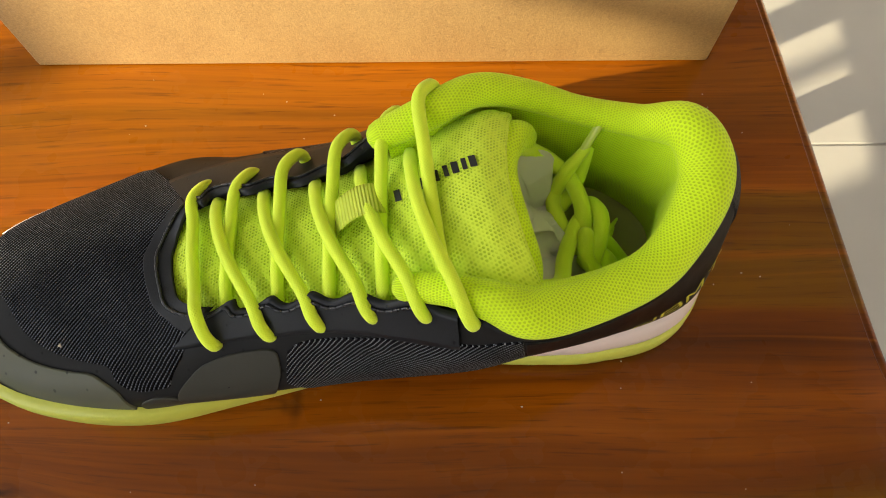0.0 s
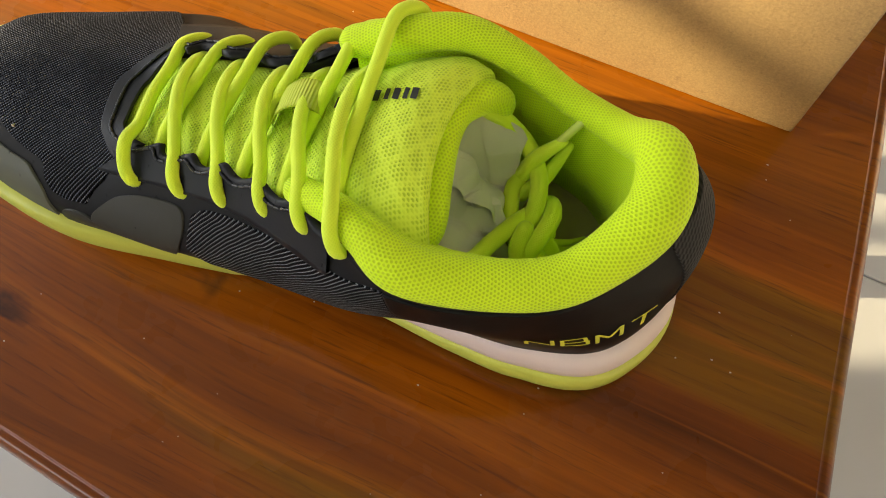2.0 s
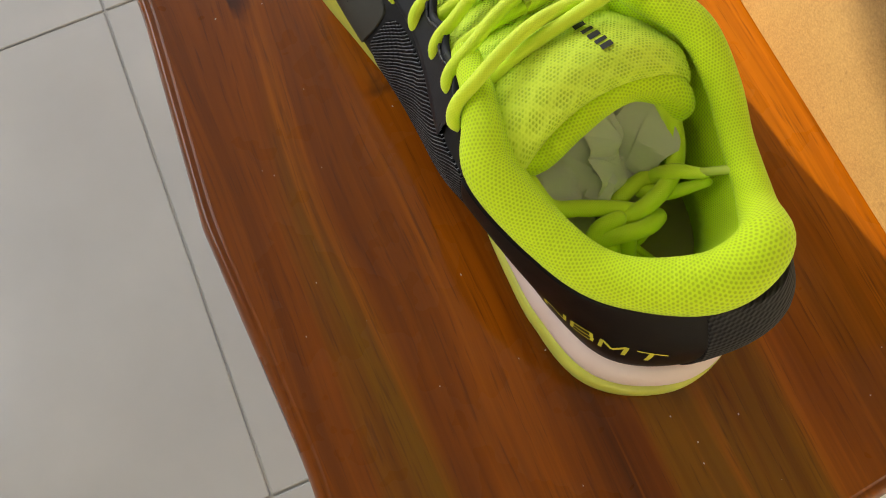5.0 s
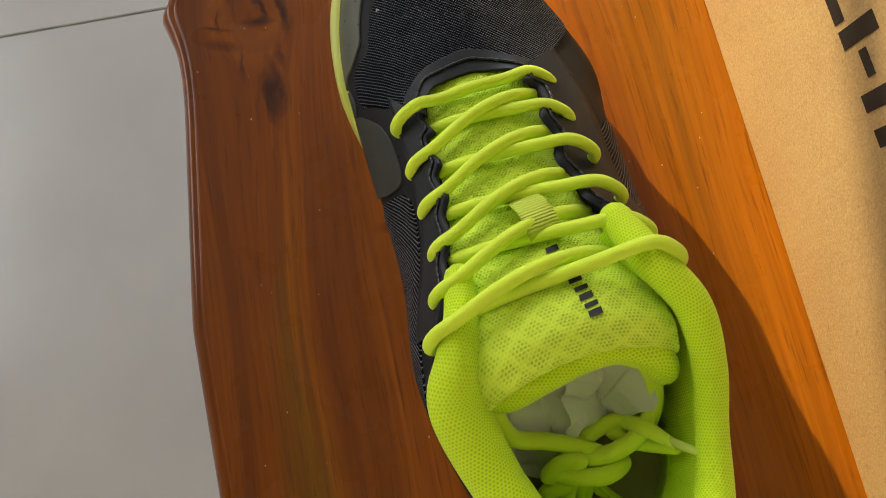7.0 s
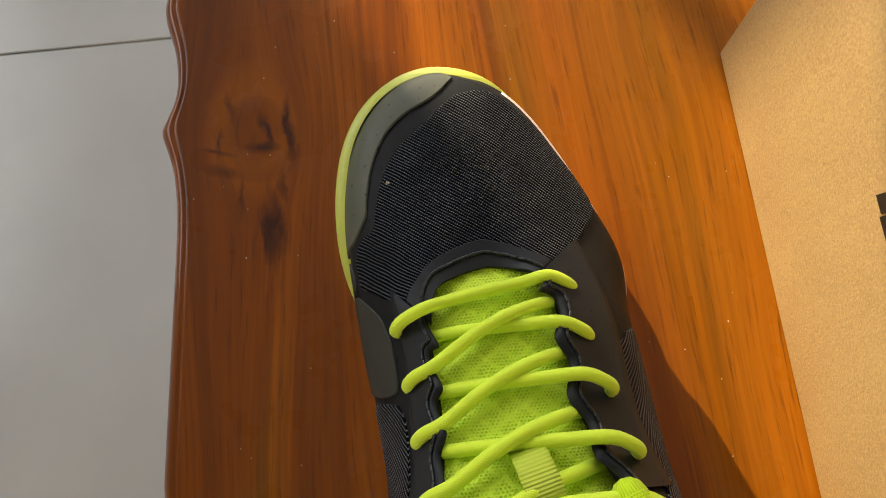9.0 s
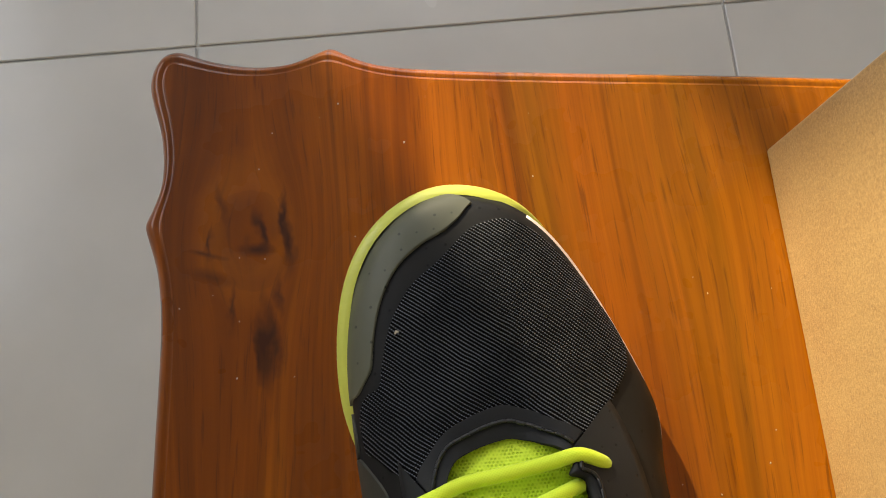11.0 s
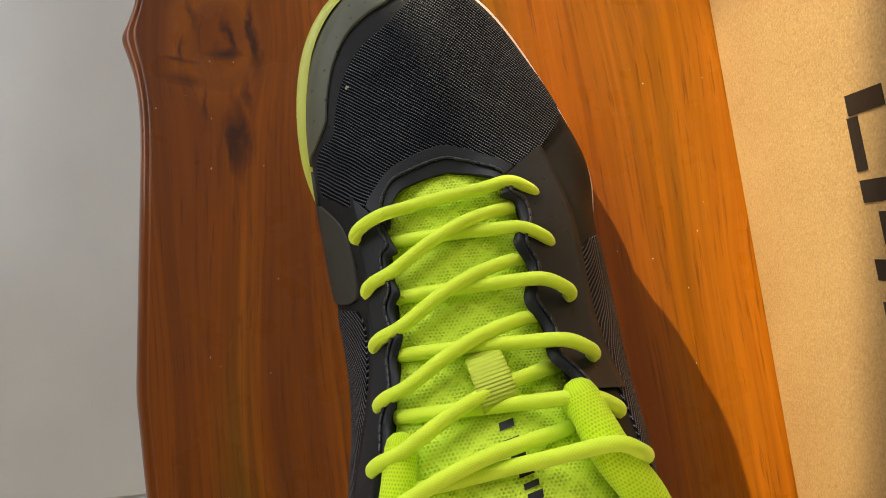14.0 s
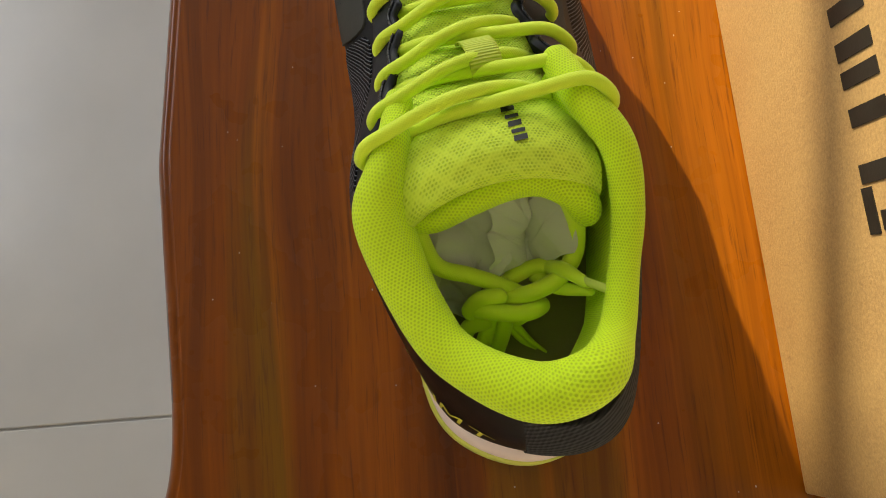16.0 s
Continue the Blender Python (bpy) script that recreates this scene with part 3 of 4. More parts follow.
def upper_at(p, r):
    """The upper's skin: p runs round it in stations from the toe along the inner side to the heel and back, r from the sole (0) to the top line (1)."""
    p, r = np.broadcast_arrays(np.asarray(p, float), np.asarray(r, float))
    i = np.floor(p).astype(int)
    f = (p - i)[..., None]
    rows = [cr(L[(i - 1) % NST], L[i % NST], L[(i + 1) % NST], L[(i + 2) % NST], f) for L in CAGE]
    s = np.clip(r, -0.2, 1.2) * 3
    j = np.clip(np.floor(s), 0, 2).astype(int)
    g = (s - j)[..., None]
    full = np.stack([2 * rows[0] - rows[1] * 0.5 - rows[0] * 0.5, *rows, 2 * rows[3] - rows[2]])
    jj = j[None, ..., None]

    def take(k):
        return np.take_along_axis(full, np.broadcast_to(jj + k, (1, *rows[0].shape)), 0)[0]
    return cr(take(0), take(1), take(2), take(3), g)


def upper_skin(p, r, lift=0.0):
    """Points of the skin, lifted outwards by so many metres."""
    e = 1e-3
    S = upper_at(p, r)
    du = upper_at(np.asarray(p) + e, r) - upper_at(np.asarray(p) - e, r)
    dv = upper_at(p, np.asarray(r) + e) - upper_at(p, np.asarray(r) - e)
    nrm = np.cross(du, dv)
    nrm /= np.linalg.norm(nrm, axis=-1)[..., None] + 1e-12
    return S + nrm * (np.asarray(lift)[..., None] if np.ndim(lift) else lift)


shoe = tagged(empty("sports_shoe", (0, 0, T)), "black mesh sports shoe with neon yellow collar and laces", "shoe")


def mm(*rows):
    return np.array(rows, float) / 1000


def build_upper():
    p = np.linspace(0, NST, 201)[:-1]
    r = np.linspace(0, 1, 26)
    PP, RR = np.meshgrid(p, r)
    S = upper_skin(PP, RR)
    lip = upper_skin(p, np.full_like(p, 1.0), -0.0016)
    low = upper_skin(p, np.full_like(p, 0.97), -0.0045)
    S = np.concatenate([S, lip[None], low[None]])
    UV = S[..., :2].copy()
    part("upper", grid_bm(S, UV, wrap=True), M_BASE, shoe, "black textile upper")


def build_sole():
    n = 240
    F = spline(FEATHER, n, True) / 1000
    t = np.roll(F, -1, 0)[:, :2] - np.roll(F, 1, 0)[:, :2]
    t /= np.linalg.norm(t, axis=1)[:, None]
    out = np.stack([t[:, 1], -t[:, 0]], 1)
    top = spline(np.array([[51], [51], [46], [40], [28], [14], [12], [14], [17], [18], [18], [18], [16], [12], [10], [9], [11], [14], [20], [44]]) / 1000, n, True)[:, 0]
    spring = np.interp(F[:, 0], [-0.190, -0.165, -0.140, -0.110], [0.020, 0.009, 0.002, 0.0])
    waist = np.exp(-((F[:, 0] + 0.01) / 0.028) ** 2) * 0.004
    low = np.maximum(top - 0.019, spring + waist + 0.0012)

    def ring(d, z):
        return np.column_stack([F[:, 0] + out[:, 0] * d, F[:, 1] + out[:, 1] * d, z])
    swell = np.interp(F[:, 0], [-0.05, 0.03, 0.062, 0.085, 0.097], [0.0, 0.0006, 0.0010, 0.0040, 0.0056])
    cut = -np.clip((low - spring - waist) * 0.45, 0, 0.009)
    flat = np.column_stack([F[:, 0] * 0.9, 0.1 + (F[:, 1] - 0.1) * 0.3, spring + waist])
    rings = [flat, ring(cut - 0.006, spring + waist), ring(cut * 0.8, spring + waist + 0.0008), ring(0.0022 + swell, low + 0.0002), ring(0.0036 + swell, low + 0.0030), ring(0.0039 + swell, (low + top) / 2 + 0.001), ring(0.0034 + swell, top - 0.0022), ring(0.0022 + swell, top - 0.0002), ring(-0.0010, top + 0.0002)]
    P = np.array(rings)
    s = np.tile(np.arange(n)[None] * 0.003, (len(P), 1))
    part("outsole", grid_bm(P, np.stack([s, P[..., 2]], -1), wrap=True), M_SOLE, shoe, "translucent yellow-green rubber outsole")
    fz = F[:, 2]
    slim = np.interp(F[:, 0], [-0.13, -0.09, -0.03], [-0.5, 0.1, 1.0])
    hi = np.where(fz - top > 0.0035, fz + 0.0015, top - 0.005)
    rings = [ring(-0.002, top - 0.004), ring(0.0018 * slim + swell * 0.8, top - 0.003), ring(0.0026 * slim + swell * 0.8, top * 0.6 + hi * 0.4), ring(0.0020 * slim + swell * 0.5, hi - 0.002), ring(0.0008 * slim, hi), ring(-0.003, hi + 0.0005)]
    P = np.array(rings)
    part("midsole", grid_bm(P, np.stack([s[:len(P)], P[..., 2]], -1), wrap=True), M_MID, shoe, "pale pinkish-white foam midsole")


# the collar's padded roll: its middle line and radii
ROLL = mm((-13.5, 70, 95), (-1, 68, 98.5), (12, 64, 99.5), (25, 61, 96), (47, 68.5, 91), (67, 81, 90), (80, 103, 97.5), (76.5, 121, 100), (63, 131, 89), (43, 136, 88.5), (26, 138.2, 94), (8.5, 136, 100.5), (-7, 127, 102), (-22.5, 121.5, 97))
ROLL_R = mm(4.7, 5.4, 7.4, 7.4, 7.6, 7.8, 8.8, 8.2, 5.9, 5.0, 5.2, 5.6, 5.8, 5.2)


# where the padded lining swells furthest into the mouth, station by station along the roll
LINING = mm((0, 75, 88), (12, 73, 88), (27, 72.5, 88), (46, 78, 87), (63, 87, 84), (74.5, 111.5, 67), (67, 121, 62), (57, 127, 61), (44, 129.5, 61), (28, 131.5, 64), (10, 130, 76), (-4, 121, 88), (-20, 117, 90))


def build_collar():
    part("collar", tube_bm(ROLL, ROLL_R, 130, 28, 1.0), M_LINING, shoe, "padded neon yellow mesh collar")
    n = 97
    C = spline(ROLL[1:14], n)
    rad = spline(ROLL_R[1:14, None], n)[:, 0]
    steps = np.linspace(0, len(LINING) - 1, n)
    straight = np.stack([np.interp(steps, np.arange(len(LINING)), LINING[:, k]) for k in range(3)], 1)
    inner = 0.6 * straight + 0.4 * spline(LINING, n)
    inward = inner[:, :2] - C[:, :2]
    inward /= np.linalg.norm(inward, axis=1)[:, None]
    side = np.column_stack([inward, np.zeros(n)])
    up = np.array([0, 0, 1.0])
    first = C + side * (rad * 0.30)[:, None] + up * (rad * 0.86)[:, None]
    hug = np.interp(C[:, 1], [0.100, 0.126], [1.0, 0.45])[:, None]
    bend = C * (1 - hug) + inner * hug
    bend[:, 2] = np.maximum(C[:, 2] + rad * 0.15, inner[:, 2] + 0.004) * hug[:, 0] + (inner[:, 2] + 0.006) * (1 - hug[:, 0])
    rings = [first * (1 - f) ** 2 + bend * 2 * f * (1 - f) + inner * f ** 2 for f in np.linspace(0, 1, 12)]
    for out, drop in ((0.0003, 0.004), (0.0016, 0.010), (0.0032, 0.018)):
        rings.append(inner - side * out - up * drop)
    foot = inner - side * 0.0040
    foot[:, 2] = 0.034
    rings.append(foot)
    P = np.array(rings)
    u = np.tile(arclen(C)[None], (len(P), 1))
    v = np.cumsum(np.concatenate([np.zeros((1, len(C))), np.linalg.norm(np.diff(P, axis=0), axis=2)]), 0)
    part("lining", grid_bm(P, np.stack([u, v], -1)), M_LINING, shoe, "neon yellow mesh lining")
    # insole
    n = 120
    F = spline(FEATHER, n, True) / 1000
    c = np.array([-0.045, 0.1])
    q = c + (F[:, :2] - c) * 0.93
    rings = [np.column_stack([c[0] + (q[:, 0] - c[0]) * k, c[1] + (q[:, 1] - c[1]) * k, 0.036 + 0.003 * np.full(n, k ** 4)]) for k in (0.02, 0.4, 0.8, 1.0)]
    P = np.array(rings)
    part("insole", grid_bm(P, P[..., :2].copy(), wrap=True), M_INSOLE, shoe, "dark olive cloth insole")


TONGUE_X = [-112, -100, -80, -58, -36, -14, 4, 16, 24]
TONGUE_L = [86, 71, 66, 65, 64, 65, 65, 66, 68]
TONGUE_R = [98, 113, 117.5, 119.5, 121, 125, 129, 131, 131]
TONGUE_Z = [55, 62, 69, 75.5, 84, 95.5, 104.5, 108.5, 107]         # height of its crest
TONGUE_E = [53, 57, 61, 67, 75, 85, 93, 96.5, 95]                  # height of its edges


def tongue_top(x, y):
    """Height of the tongue's face at x, y, in metres."""
    X = np.array(TONGUE_X) / 1000
    l, r, z, e = (np.interp(x, X, np.array(v) / 1000) for v in (TONGUE_L, TONGUE_R, TONGUE_Z, TONGUE_E))
    c = np.clip((2 * y - l - r) / (r - l), -1, 1)
    back = x + np.interp(x, [-0.034, 0.019], [0, 1]) * (0.0042 * c - 0.0070 * c ** 2 + 0.0085)
    z, e = (np.interp(back, X, np.array(v) / 1000) for v in (TONGUE_Z, TONGUE_E))
    return e + (z - e) * (1 - np.abs(c) ** 2.6)


def build_tongue():
    n, m = 100, 40
    X, L, R, Z, E = (spline(np.array(v, float)[:, None] / 1000, n)[:, 0] for v in (TONGUE_X, TONGUE_L, TONGUE_R, TONGUE_Z, TONGUE_E))
    c = np.linspace(-1, 1, m)
    skew = np.interp(X, [-0.03, 0.024], [0, 1])
    top = np.zeros((n, m, 3))
    for k in range(n):
        y = (L[k] + R[k]) / 2 + c * (R[k] - L[k]) / 2
        z = E[k] + (Z[k] - E[k]) * (1 - np.abs(c) ** 2.6)
        top[k] = np.stack([X[k] - skew[k] * 0.0042 * c + skew[k] * (0.0070 * c ** 2 - 0.0085), y, z], 1)
    # the padded end rolls over and back underneath
    rows = list(top)
    th = np.interp(np.abs(c), [0, 0.7, 1.0], [0.0075, 0.0075, 0.012])
    for a in np.linspace(0.25, math.pi, 14):
        q = top[-1].copy()
        q[:, 0] += np.sin(a) * 0.0026
        q[:, 2] -= (1 - np.cos(a)) / 2 * th
        rows.append(q)
    for k in range(n - 1, n - 40, -4):
        q = top[k].copy()
        q[:, 2] -= th
        q[:, 1] = 0.5 * (L[k] + R[k]) + (q[:, 1] - 0.5 * (L[k] + R[k])) * 0.97
        rows.append(q)
    P = np.array(rows)
    # soft puckers where the laces press
    for k in range(n):
        x = P[k, :, 0]
        P[k, :, 2] += 0.0007 * np.sin(x * 2 * np.pi / 0.0185 + 3 * c) * np.interp(x, [-0.1, -0.08, -0.01, 0.01], [0, 1, 1, 0])
    s = np.concatenate([[0], np.cumsum(np.linalg.norm(np.diff(P[:, m // 2], axis=0), axis=1))])
    UV = np.stack([np.tile(s[:, None], (1, m)), P[..., 1]], -1)
    bm = grid_bm(P, UV)
    return part("tongue", bm, M_TONGUE, shoe, "neon yellow open-mesh tongue")


EYE_L = mm((-80, 59, 66), (-61, 61.5, 68.5), (-43, 63, 74.5), (-25, 63.5, 83), (-8, 61, 92.5), (6, 57, 98))
EYE_R = mm((-89, 121, 61), (-71, 123.5, 66), (-53, 127, 73.5), (-33.5, 130, 82), (-17, 133, 91.5), (-5, 136.5, 100.5))
LACE_R = 0.0022


def lace_run(a, away, over, bend):
    """A lace from the eyelet a, over the edge and the tongue, to the far edge where it dips under."""
    d = np.sign(away[1] - a[1])
    tall = max(0.0, a[2] - 0.094) * 0.25
    top = np.array([a[0] - 0.0052, a[1] + d * 0.0100, a[2] + 0.0072 + tall])
    pts = [a + (0.0008, 0.0028 * d, -0.0050), a + (0.0, 0.0004 * d, 0.0002), np.array([a[0] - 0.0022, a[1] + d * 0.0028, a[2] + 0.0046 + tall]), top]
    end_z = tongue_top(away[0], away[1])
    for f in (0.38, 0.60, 0.82):
        g = (f - 0.14) / 0.86
        q = top + (away - top) * g
        bow = max(top[2] * (1 - g) + (end_z + 0.004) * g + 0.0015 * math.sin(math.pi * g), tongue_top(q[0], q[1]) + LACE_R * 0.8)
        q[2] = bow + over * math.sin(math.pi * g)
        q[0] -= bend * math.sin(math.pi * g)
        pts.append(q)
    e = away.copy()
    e[2] = tongue_top(e[0], e[1]) + LACE_R * 0.3
    pts.append(e)
    e2 = e + (0, d * 0.0035, -0.0075)
    pts.append(e2)
    return np.array(pts)


def build_laces():
    part("lace", tube_bm(lace_bar(), LACE_R, 90), M_LACE, shoe, "round neon yellow shoelace")
    for i in range(1, 6):
        offl = EYE_R[i] - (0.0140 if i < 5 else 0.0085, 0, 0)
        offl[1] = 0.1160
        run = lace_run(EYE_L[i], offl, 0.0034, 0.0032)
        part("lace", tube_bm(run, LACE_R, 70), M_LACE, shoe)
        offr = EYE_L[i - 1] + (0.0035 if i < 5 else 0.0060, 0, 0)
        offr[1] = 0.0705
        run = lace_run(EYE_R[i], offr, -0.0004, 0.0004)
        part("lace", tube_bm(run, LACE_R, 70), M_LACE, shoe)


def lace_bar():
    a, b = EYE_L[0], EYE_R[0]
    pts = [a + (0, 0.0025, -0.005), a + (0, 0.0004, 0.0002), a + (-0.0022, 0.003, 0.0045), a + (-0.0050, 0.010, 0.0074)]
    for f in (0.3, 0.5, 0.7):
        q = a + (b - a) * f - (0.005, 0, 0)
        q[2] = tongue_top(q[0], q[1]) + LACE_R + 0.0022
        pts.append(q)
    pts += [b + (-0.0040, -0.0090, 0.0070), b + (-0.0018, -0.0026, 0.0042), b + (0, 0, 0.0002), b + (0, -0.0025, -0.005)]
    return np.array(pts)


build_upper()
build_sole()
build_collar()
tongue = build_tongue()
build_laces()


# ---- the upper's panels, laid on the skin ----
def panel_uv(P, way):
    return P[..., :2].copy() if way == "top" else np.stack([P[..., 0] + (P[..., 1] if way == "back" else 0), P[..., 2]], -1)


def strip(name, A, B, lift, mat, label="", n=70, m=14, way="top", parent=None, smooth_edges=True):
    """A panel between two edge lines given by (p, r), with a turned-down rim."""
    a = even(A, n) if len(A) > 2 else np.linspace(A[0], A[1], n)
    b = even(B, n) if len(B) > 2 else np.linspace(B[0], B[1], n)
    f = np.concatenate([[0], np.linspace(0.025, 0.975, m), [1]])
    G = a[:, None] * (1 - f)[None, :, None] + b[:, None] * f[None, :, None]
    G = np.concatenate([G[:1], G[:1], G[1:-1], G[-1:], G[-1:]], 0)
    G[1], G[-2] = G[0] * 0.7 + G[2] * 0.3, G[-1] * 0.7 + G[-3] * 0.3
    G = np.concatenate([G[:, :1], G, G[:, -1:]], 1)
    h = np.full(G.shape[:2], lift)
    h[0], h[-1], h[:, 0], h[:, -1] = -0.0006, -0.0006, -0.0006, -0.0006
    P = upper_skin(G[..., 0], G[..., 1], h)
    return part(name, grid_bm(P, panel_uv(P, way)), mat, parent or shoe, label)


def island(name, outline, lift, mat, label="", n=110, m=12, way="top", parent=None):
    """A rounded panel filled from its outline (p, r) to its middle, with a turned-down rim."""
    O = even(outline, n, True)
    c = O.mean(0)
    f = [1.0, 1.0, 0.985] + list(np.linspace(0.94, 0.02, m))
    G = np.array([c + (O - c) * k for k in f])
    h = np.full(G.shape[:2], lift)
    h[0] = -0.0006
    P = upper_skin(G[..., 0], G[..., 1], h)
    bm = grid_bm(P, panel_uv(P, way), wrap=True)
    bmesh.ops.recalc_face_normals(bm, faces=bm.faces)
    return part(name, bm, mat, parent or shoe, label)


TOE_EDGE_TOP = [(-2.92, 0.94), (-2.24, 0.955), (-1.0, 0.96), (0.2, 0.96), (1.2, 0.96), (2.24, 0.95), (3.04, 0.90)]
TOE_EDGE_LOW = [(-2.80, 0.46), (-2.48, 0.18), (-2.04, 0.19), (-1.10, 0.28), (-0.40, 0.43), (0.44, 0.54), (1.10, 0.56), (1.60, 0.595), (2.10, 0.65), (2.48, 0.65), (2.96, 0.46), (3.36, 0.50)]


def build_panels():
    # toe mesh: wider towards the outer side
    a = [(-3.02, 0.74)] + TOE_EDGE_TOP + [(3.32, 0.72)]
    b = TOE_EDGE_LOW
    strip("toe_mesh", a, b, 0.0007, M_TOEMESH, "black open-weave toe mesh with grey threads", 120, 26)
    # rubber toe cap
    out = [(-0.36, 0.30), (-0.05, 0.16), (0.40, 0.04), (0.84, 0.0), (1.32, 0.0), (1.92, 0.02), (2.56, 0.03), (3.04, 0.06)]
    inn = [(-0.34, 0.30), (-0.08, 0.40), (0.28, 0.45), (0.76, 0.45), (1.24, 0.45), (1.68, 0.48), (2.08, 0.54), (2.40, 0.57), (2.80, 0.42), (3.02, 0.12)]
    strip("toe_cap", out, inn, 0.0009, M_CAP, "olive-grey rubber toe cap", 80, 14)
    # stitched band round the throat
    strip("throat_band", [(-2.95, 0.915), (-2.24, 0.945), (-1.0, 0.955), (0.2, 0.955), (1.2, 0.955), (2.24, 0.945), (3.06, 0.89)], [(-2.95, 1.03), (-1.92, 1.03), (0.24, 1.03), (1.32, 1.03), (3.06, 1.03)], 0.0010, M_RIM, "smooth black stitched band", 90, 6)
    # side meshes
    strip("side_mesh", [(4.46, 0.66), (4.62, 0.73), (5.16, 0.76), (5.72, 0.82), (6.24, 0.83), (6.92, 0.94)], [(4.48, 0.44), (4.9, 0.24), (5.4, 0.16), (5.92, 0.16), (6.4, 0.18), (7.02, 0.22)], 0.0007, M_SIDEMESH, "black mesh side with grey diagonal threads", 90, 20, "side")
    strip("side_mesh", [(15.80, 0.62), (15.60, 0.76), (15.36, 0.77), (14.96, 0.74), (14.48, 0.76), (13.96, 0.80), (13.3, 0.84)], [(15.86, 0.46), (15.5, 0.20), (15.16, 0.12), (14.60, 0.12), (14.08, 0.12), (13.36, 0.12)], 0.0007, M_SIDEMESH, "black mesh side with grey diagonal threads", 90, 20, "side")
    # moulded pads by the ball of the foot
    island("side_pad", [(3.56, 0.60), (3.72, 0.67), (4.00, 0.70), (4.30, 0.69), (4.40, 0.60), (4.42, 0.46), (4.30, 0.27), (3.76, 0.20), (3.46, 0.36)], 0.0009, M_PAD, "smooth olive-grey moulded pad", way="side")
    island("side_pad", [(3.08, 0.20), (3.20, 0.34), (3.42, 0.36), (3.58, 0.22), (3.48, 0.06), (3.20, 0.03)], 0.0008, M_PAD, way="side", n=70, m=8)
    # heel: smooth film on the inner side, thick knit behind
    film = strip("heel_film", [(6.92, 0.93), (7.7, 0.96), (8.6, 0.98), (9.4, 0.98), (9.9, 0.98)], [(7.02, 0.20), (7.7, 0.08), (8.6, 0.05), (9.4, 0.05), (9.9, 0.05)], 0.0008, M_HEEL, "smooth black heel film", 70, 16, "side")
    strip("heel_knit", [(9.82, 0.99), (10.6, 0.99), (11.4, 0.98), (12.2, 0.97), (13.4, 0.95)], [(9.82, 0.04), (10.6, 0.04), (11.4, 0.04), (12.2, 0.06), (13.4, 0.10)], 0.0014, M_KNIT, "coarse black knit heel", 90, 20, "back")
    # scalloped eyelet stays
    for p0, p1, eyes in ((3.06, 6.0, (3.40, 4.10, 4.66, 5.16, 5.62)), (14.42, 17.06, (16.62, 15.78, 15.28, 14.76, 14.26))):
        p = np.linspace(p0, p1, 150)
        bump = sum(np.exp(-((p - e) / 0.17) ** 2) for e in eyes)
        top = np.stack([p, 1.00 + 0.075 * np.clip(bump, 0, 1)], 1)
        low = np.stack([p, np.full_like(p, 0.80 if p0 < 10 else 0.72)], 1)
        f = np.linspace(0, 1, 8)
        G = low[:, None] * (1 - f)[None, :, None] + top[:, None] * f[None, :, None]
        G = np.concatenate([G[:, :1], G, G[:, -1:]], 1)
        h = np.full(G.shape[:2], 0.0014)
        h[:, 0], h[:, -1] = -0.0004, -0.0006
        P = upper_skin(G[..., 0], G[..., 1], h)
        part("eyelet_stay", grid_bm(P, P[..., :2].copy()), M_OVERLAY, shoe, "dark scalloped eyelet stay")
    return film


def stitch_line(bm, curve, lift, length=0.0021, gap=0.0009, rad=0.00062):
    C = upper_skin(curve[:, 0], curve[:, 1], lift)
    s = arclen(C)
    k = 0.0
    while k + length < s[-1]:
        q = np.stack([np.interp(np.linspace(k, k + length, 4), s, C[:, j]) for j in range(3)], 1)
        tube_bm(q, rad, 4, 5, bm=bm)
        k += length + gap


def build_stitching():
    bm = bmesh.new()
    stitch_line(bm, even([(-2.85, 0.985), (-1.9, 0.990), (0.2, 0.990), (1.3, 0.990), (3.0, 0.975)], 160), 0.0014)
    for p0, p1, eyes in ((3.10, 5.75, (3.40, 4.10, 4.66, 5.16, 5.62)), (14.45, 17.0, (16.62, 15.78, 15.28, 14.76, 14.26))):
        p = np.linspace(p0, p1, 160)
        bump = np.clip(sum(np.exp(-((p - e) / 0.17) ** 2) for e in eyes), 0, 1)
        stitch_line(bm, np.stack([p, 0.965 + 0.06 * bump], 1), 0.0018)
    part("stitching", bm, M_STITCH, shoe, "black thread stitches")


def decal(name, P, mat, parent):
    P = np.asarray(P)
    return part(name, grid_bm(P, P[..., :2].copy()), mat, parent)


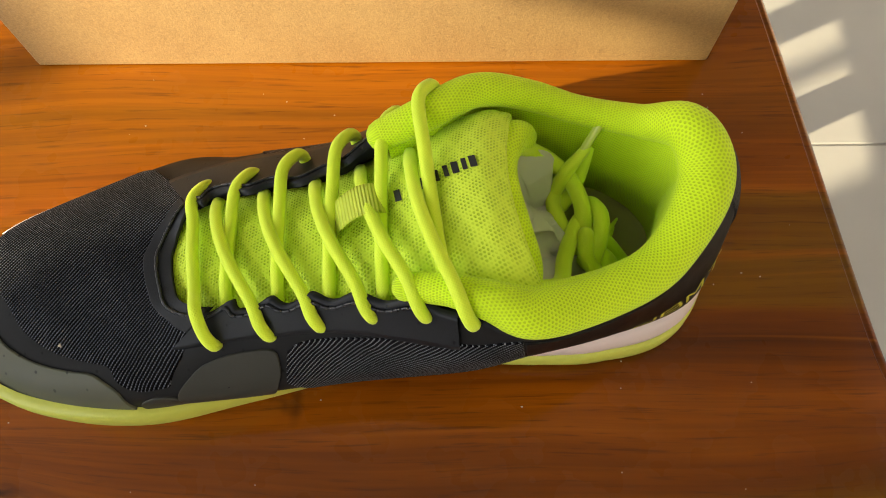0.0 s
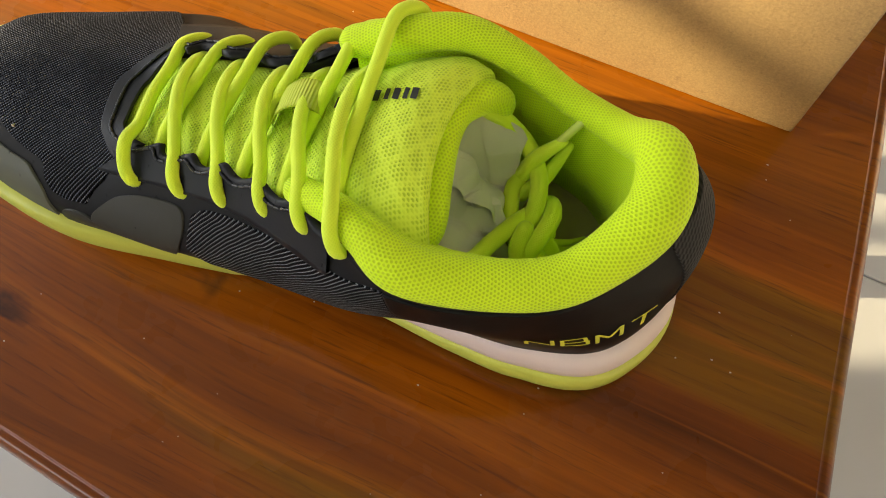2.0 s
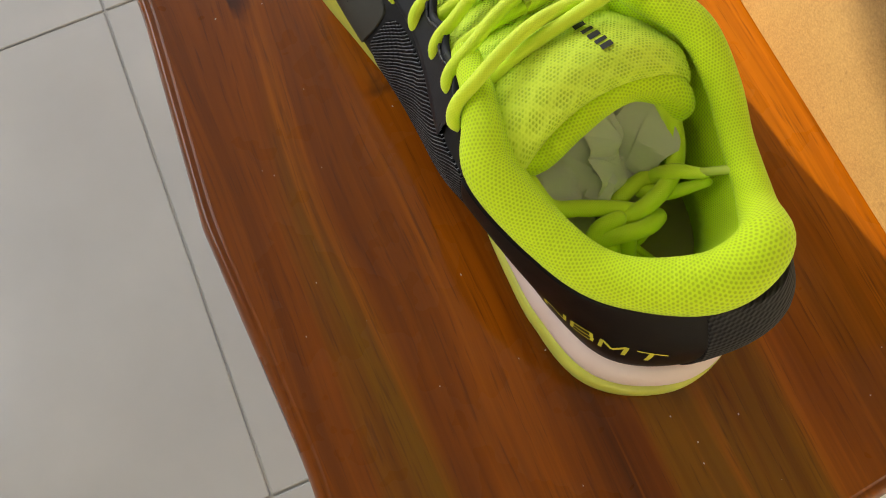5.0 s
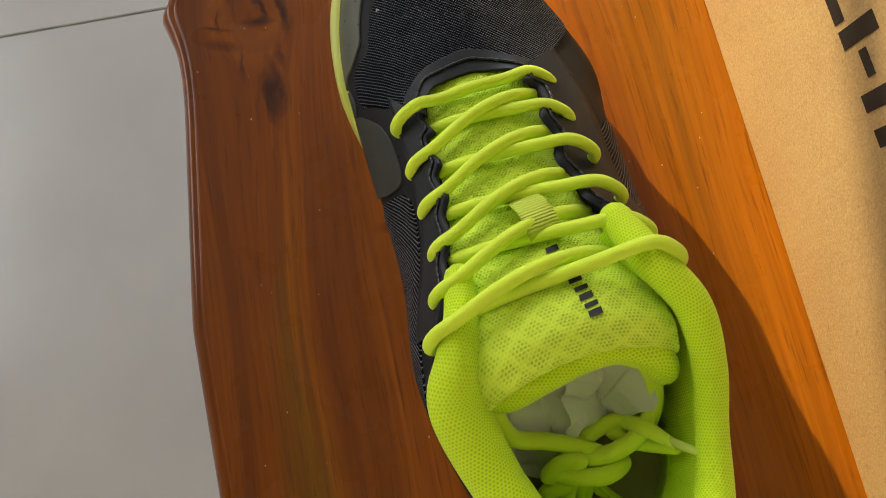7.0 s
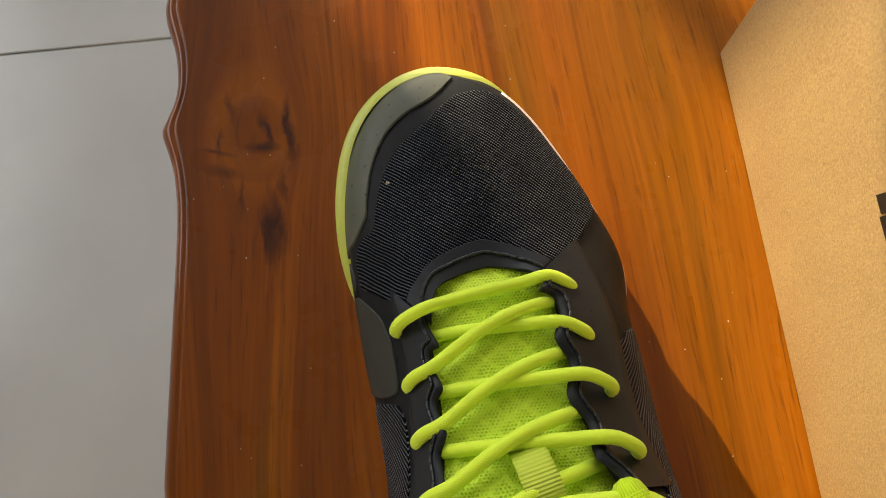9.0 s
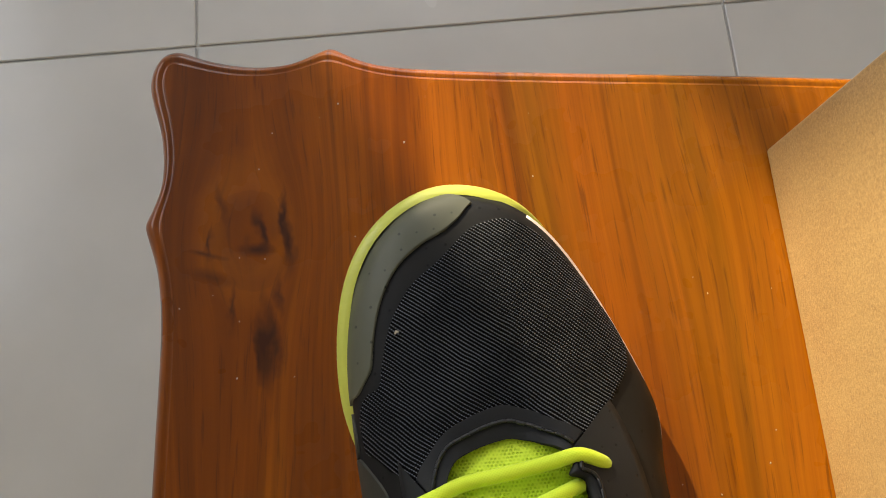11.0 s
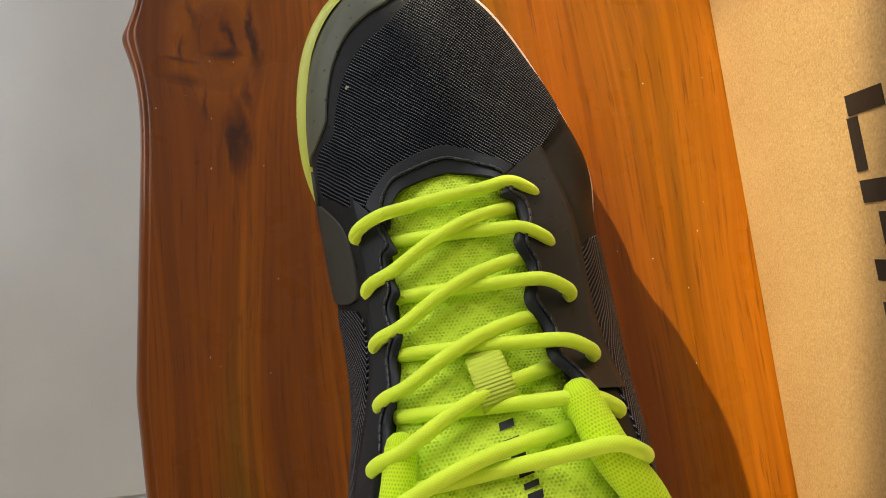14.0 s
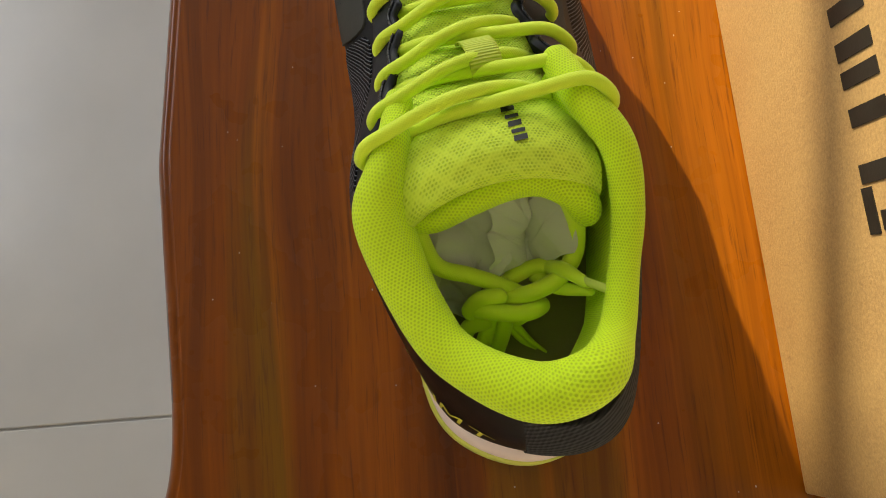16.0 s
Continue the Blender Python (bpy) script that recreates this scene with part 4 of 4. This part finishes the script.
def build_marks(film):
    # yellow letters on the heel film, stroke by stroke: (across, up) in each letter's own square
    letters = (((0, 0, 0, 1), (0, 1, 1, 0), (1, 0, 1, 1)),
               ((0, 0, 0, 1), (0, 1, 0.9, 1), (0, 0.5, 1, 0.5), (0, 0, 0.9, 0), (0.95, 0.5, 0.9, 1), (1, 0, 1, 0.5)),
               ((0, 0, 0, 1), (0, 1, 0.5, 0.3), (0.5, 0.3, 1, 1), (1, 0, 1, 1)),
               ((0, 1, 1, 1), (0.5, 0, 0.5, 1)))
    wide, tall = 0.27, 0.115
    for k, glyph in enumerate(letters):
        p0, r0 = 8.08 + 0.37 * k, 0.470 - 0.012 * k
        bm = bmesh.new()
        for a, b, c, d in glyph:
            e = np.array([(c - a) * wide * 20, (d - b) * tall * 66])
            e /= np.linalg.norm(e)
            w = np.array([-e[1] / 20, e[0] / 66]) * 0.45
            f, g = np.meshgrid(np.linspace(-0.02, 1.02, 7), (-1, 1), indexing="ij")
            up = b + (d - b) * f
            p = p0 + (a + (c - a) * f) * wide + up * 0.05 + g * w[0]
            grid_bm(upper_skin(p, r0 + up * tall + g * w[1], 0.00125), bm=bm)
        part("heel_letter", bm, M_PRINT, film)
    # black printed marks on the tongue
    rows = [(-16.5, 98.5, 1), (-12.2, 99.3, 0), (-8.3, 100.4, 1), (-4.4, 101.8, 1), (-1.2, 102.6, 0), (1.6, 103.2, 1), (4.4, 103.9, 0), (7.0, 104.3, 1)]
    for x, y, wide in rows:
        f, g = np.meshgrid(np.linspace(0, 1, 7), np.linspace(0, 1, 4), indexing="ij")
        X = (x + (g - 0.5) * (2.1 if wide else 1.5) - f * 1.0) / 1000
        Y = (y - 0.6 + f * 4.2) / 1000
        Z = tongue_top(X, Y) + 0.0011
        decal("tongue_mark", np.stack([X, Y, Z], -1), M_BLACKPRINT, tongue)


def build_loop():
    """The webbing loop that holds the laces on the tongue."""
    d = np.array([0.975, 0.22])
    s = np.array([-d[1], d[0]])
    mid, half, wide = np.array([-0.0300, 0.0975]), 0.0092, 0.0055
    n, m = 26, 8
    top = []
    for i in range(n):
        f = i / (n - 1)
        q = mid + d * (f - 0.5) * 2 * half
        row = []
        for j in range(m):
            g = (j / (m - 1) - 0.5) * 2 * wide
            x, y = q + s * g
            z = tongue_top(x, y) + 0.0010 + 0.0090 * math.sin(math.pi * f) ** 0.55
            row.append((x, y, z))
        top.append(row)
    P = np.array(top)
    low = P.copy()
    low[..., 2] -= 0.0011
    ring = np.concatenate([P, low[:, ::-1]], 1)
    u = np.tile(np.linspace(0, 2 * half, n)[:, None], (1, 2 * m))
    bm = grid_bm(ring, np.stack([u, ring[..., 1]], -1), wrap=True)
    bmesh.ops.recalc_face_normals(bm, faces=bm.faces)
    part("lace_loop", bm, M_WEB, tongue, "ribbed yellow webbing loop")


def build_inside():
    """The knotted lace ends and the crumpled tissue in the shoe's mouth."""
    part("lace_knot", tube_bm(mm((22, 121, 90), (27, 124, 82), (35, 124, 74), (42, 119, 70), (46, 111, 68), (47, 103, 65), (46, 96, 61), (49, 90, 61), (52, 97, 66.5), (53, 106, 66.5), (50.5, 112.5, 62), (49, 111, 57), (52, 103, 55)), 0.0030, 130), M_LACE, shoe, "knotted neon yellow lace ends")
    runs = [mm((22, 70, 87), (27, 73, 83), (36, 78, 74), (39, 89, 68), (43, 100, 65), (47, 107, 63), (50, 110, 58), (53, 105, 56)),
            mm((33, 121, 62), (38, 121, 65), (37, 112, 63.5), (40, 103, 62), (45, 97, 58)),
            mm((47, 98, 68), (47, 92, 65.5), (50, 88, 61), (51, 92, 57)),
            mm((54, 93, 60), (55, 87.5, 56), (59, 85.5, 48), (63, 86, 41)),
            mm((51, 95, 62), (56, 94, 55.5), (61, 92, 47), (65, 91, 41)),
            mm((53, 100, 62), (58, 99, 54.5), (63, 97, 47), (67, 95.5, 41))]
    for q in runs:
        part("lace", tube_bm(q, 0.0029, 56), M_LACE, shoe)
    end = part("lace_end", tube_bm(mm((38, 117, 66), (41, 120, 74), (47, 125.5, 80)), mm(2.9, 2.6, 1.8), 26, 12), M_LACE, shoe)
    part("lace_tip", tube_bm(mm((45, 123.8, 78), (49, 128.5, 84.5), (52.5, 132.5, 90.5)), 0.0015, 24, 10), M_AGLET, end, "clear plastic lace tip")
    part("lace_end", tube_bm(mm((40, 112, 62), (45, 118, 66), (49, 127, 76)), mm(2.8, 2.4, 1.6), 24, 12), M_LACE, shoe)
    for q in (mm((53, 102, 54), (60, 109, 46.5), (64.5, 115, 42.5)), mm((54, 101, 52), (60, 106.5, 46), (63, 111.5, 42))):
        part("lace_end", tube_bm(q, mm(1.7, 1.3, 0.5), 20, 8), M_LACE, shoe)

    def crumple(x0, x1, y0, y1, z0, z1, seed, amp):
        """A sheet folded along sharp straight creases."""
        rnd = np.random.default_rng(seed)
        f, g = np.meshgrid(np.linspace(0, 1, 44), np.linspace(0, 1, 50), indexing="ij")
        z = z0 + (z1 - z0) * f
        for size in (1.0, 0.6, 0.42):
            for sign in (1, -1):
                a, b, c = rnd.normal(0, 1.5, 6), rnd.normal(0, 1.5, 6), rnd.uniform(-0.5, 0.5, 6)
                k = 1.3 / size
                z = z + sign * amp * size * np.max([ai * (f - 0.5) * k + bi * (g - 0.5) * k + ci for ai, bi, ci in zip(a, b, c)], axis=0) * 0.55
        wave = 0.0016 * np.sin(9 * g + seed) + 0.0010 * np.sin(17 * f + 5 * g)
        return np.stack([x0 + (x1 - x0) * f + wave, y0 + (y1 - y0) * g + wave, np.minimum(z, 0.098)], -1)

    def tissue(P):
        ob = link_bm("tissue_paper", grid_bm(P), M_PAPER, smooth=False)
        ob.location = (0, 0, T)
        tagged(ob, "crumpled white tissue paper stuffed into the shoe", "tissue paper", "tissue sheets in the shoe")
    tissue(crumple(-0.002, 0.037, 0.088, 0.124, 0.084, 0.060, 3, 0.015))
    tissue(crumple(0.012, 0.040, 0.098, 0.122, 0.076, 0.054, 5, 0.014))
    tissue(crumple(0.002, 0.038, 0.072, 0.104, 0.083, 0.066, 8, 0.010))
    tissue(crumple(0.030, 0.050, 0.074, 0.094, 0.066, 0.050, 14, 0.010))


def build_tongue_lip():
    """The soft lining that rolls out under the tongue's end."""
    part("tongue_lining", tube_bm(mm((17, 69, 82), (22, 70, 88), (24, 77, 89), (20.5, 89, 93.5), (17, 102, 96), (16.5, 113, 95.5), (20, 122.5, 92), (24, 127, 85), (21, 127.5, 78)), mm(2.5, 4.2, 5.0, 5.0, 5.0, 5.0, 5.6, 5.6, 4.2), 90, 20), M_LINING, tongue, "soft yellow tongue lining")


build_tongue_lip()
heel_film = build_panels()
build_stitching()
build_marks(heel_film)
build_loop()
build_inside()


# ---- dust on the seat ----
def build_dust():
    rnd = random.Random(4)
    bm = bmesh.new()
    for _ in range(70):
        x, y = rnd.uniform(-0.25, 0.165), rnd.uniform(-0.03, 0.21)
        s = rnd.uniform(0.00015, 0.00036)
        r = bmesh.ops.create_icosphere(bm, subdivisions=1, radius=s)
        st = rnd.uniform(1.0, 1.8)
        for v in r["verts"]:
            v.co = Vector((x + v.co.x * st, y + v.co.y, T + s * 0.35 + v.co.z * 0.5))
    for x, y, z, s in ((-0.1350, 0.0607, 0.0605, 0.0005), (-0.1349, 0.0612, 0.0604, 0.0004), (-0.1345, 0.0604, 0.0603, 0.0004)):
        r = bmesh.ops.create_icosphere(bm, subdivisions=1, radius=s)
        bmesh.ops.translate(bm, verts=r["verts"], vec=(x, y, T + z))
    tagged(link_bm("dust", bm, M_DUST), "fine pale dust specks on the wooden seat", "dust", kind="stuff")


M_DUST = grained("dust_specks", (0.55, 0.48, 0.40), 0.9, 900.0)
build_dust()


# ---- floor tiles: each a slab of its own ----
def build_tiles():
    bm = box_bm(-TILE / 2 + 0.0012, TILE / 2 - 0.0012, -TILE / 2 + 0.0012, TILE / 2 - 0.0012, -0.012, 0.0, 0.0012, 1)
    me = bpy.data.meshes.new("tile")
    bm.to_mesh(me)
    bm.free()
    me.materials.append(M_TILE)
    for i in range(-4, 5):
        for j in range(-3, 6):
            cx, cy = FLOOR_X + (i + 0.5) * TILE, FLOOR_Y + (j + 0.5) * TILE
            if not (x0 - 0.1 < cx - 0.2 and cx + 0.2 < x1 + 0.1 and y0 - 0.1 < cy - 0.2 and cy + 0.2 < y1 + 0.1):
                continue
            ob = new("tile", me)
            ob.parent = fl
            ob.location = (cx, cy, 0)


build_tiles()
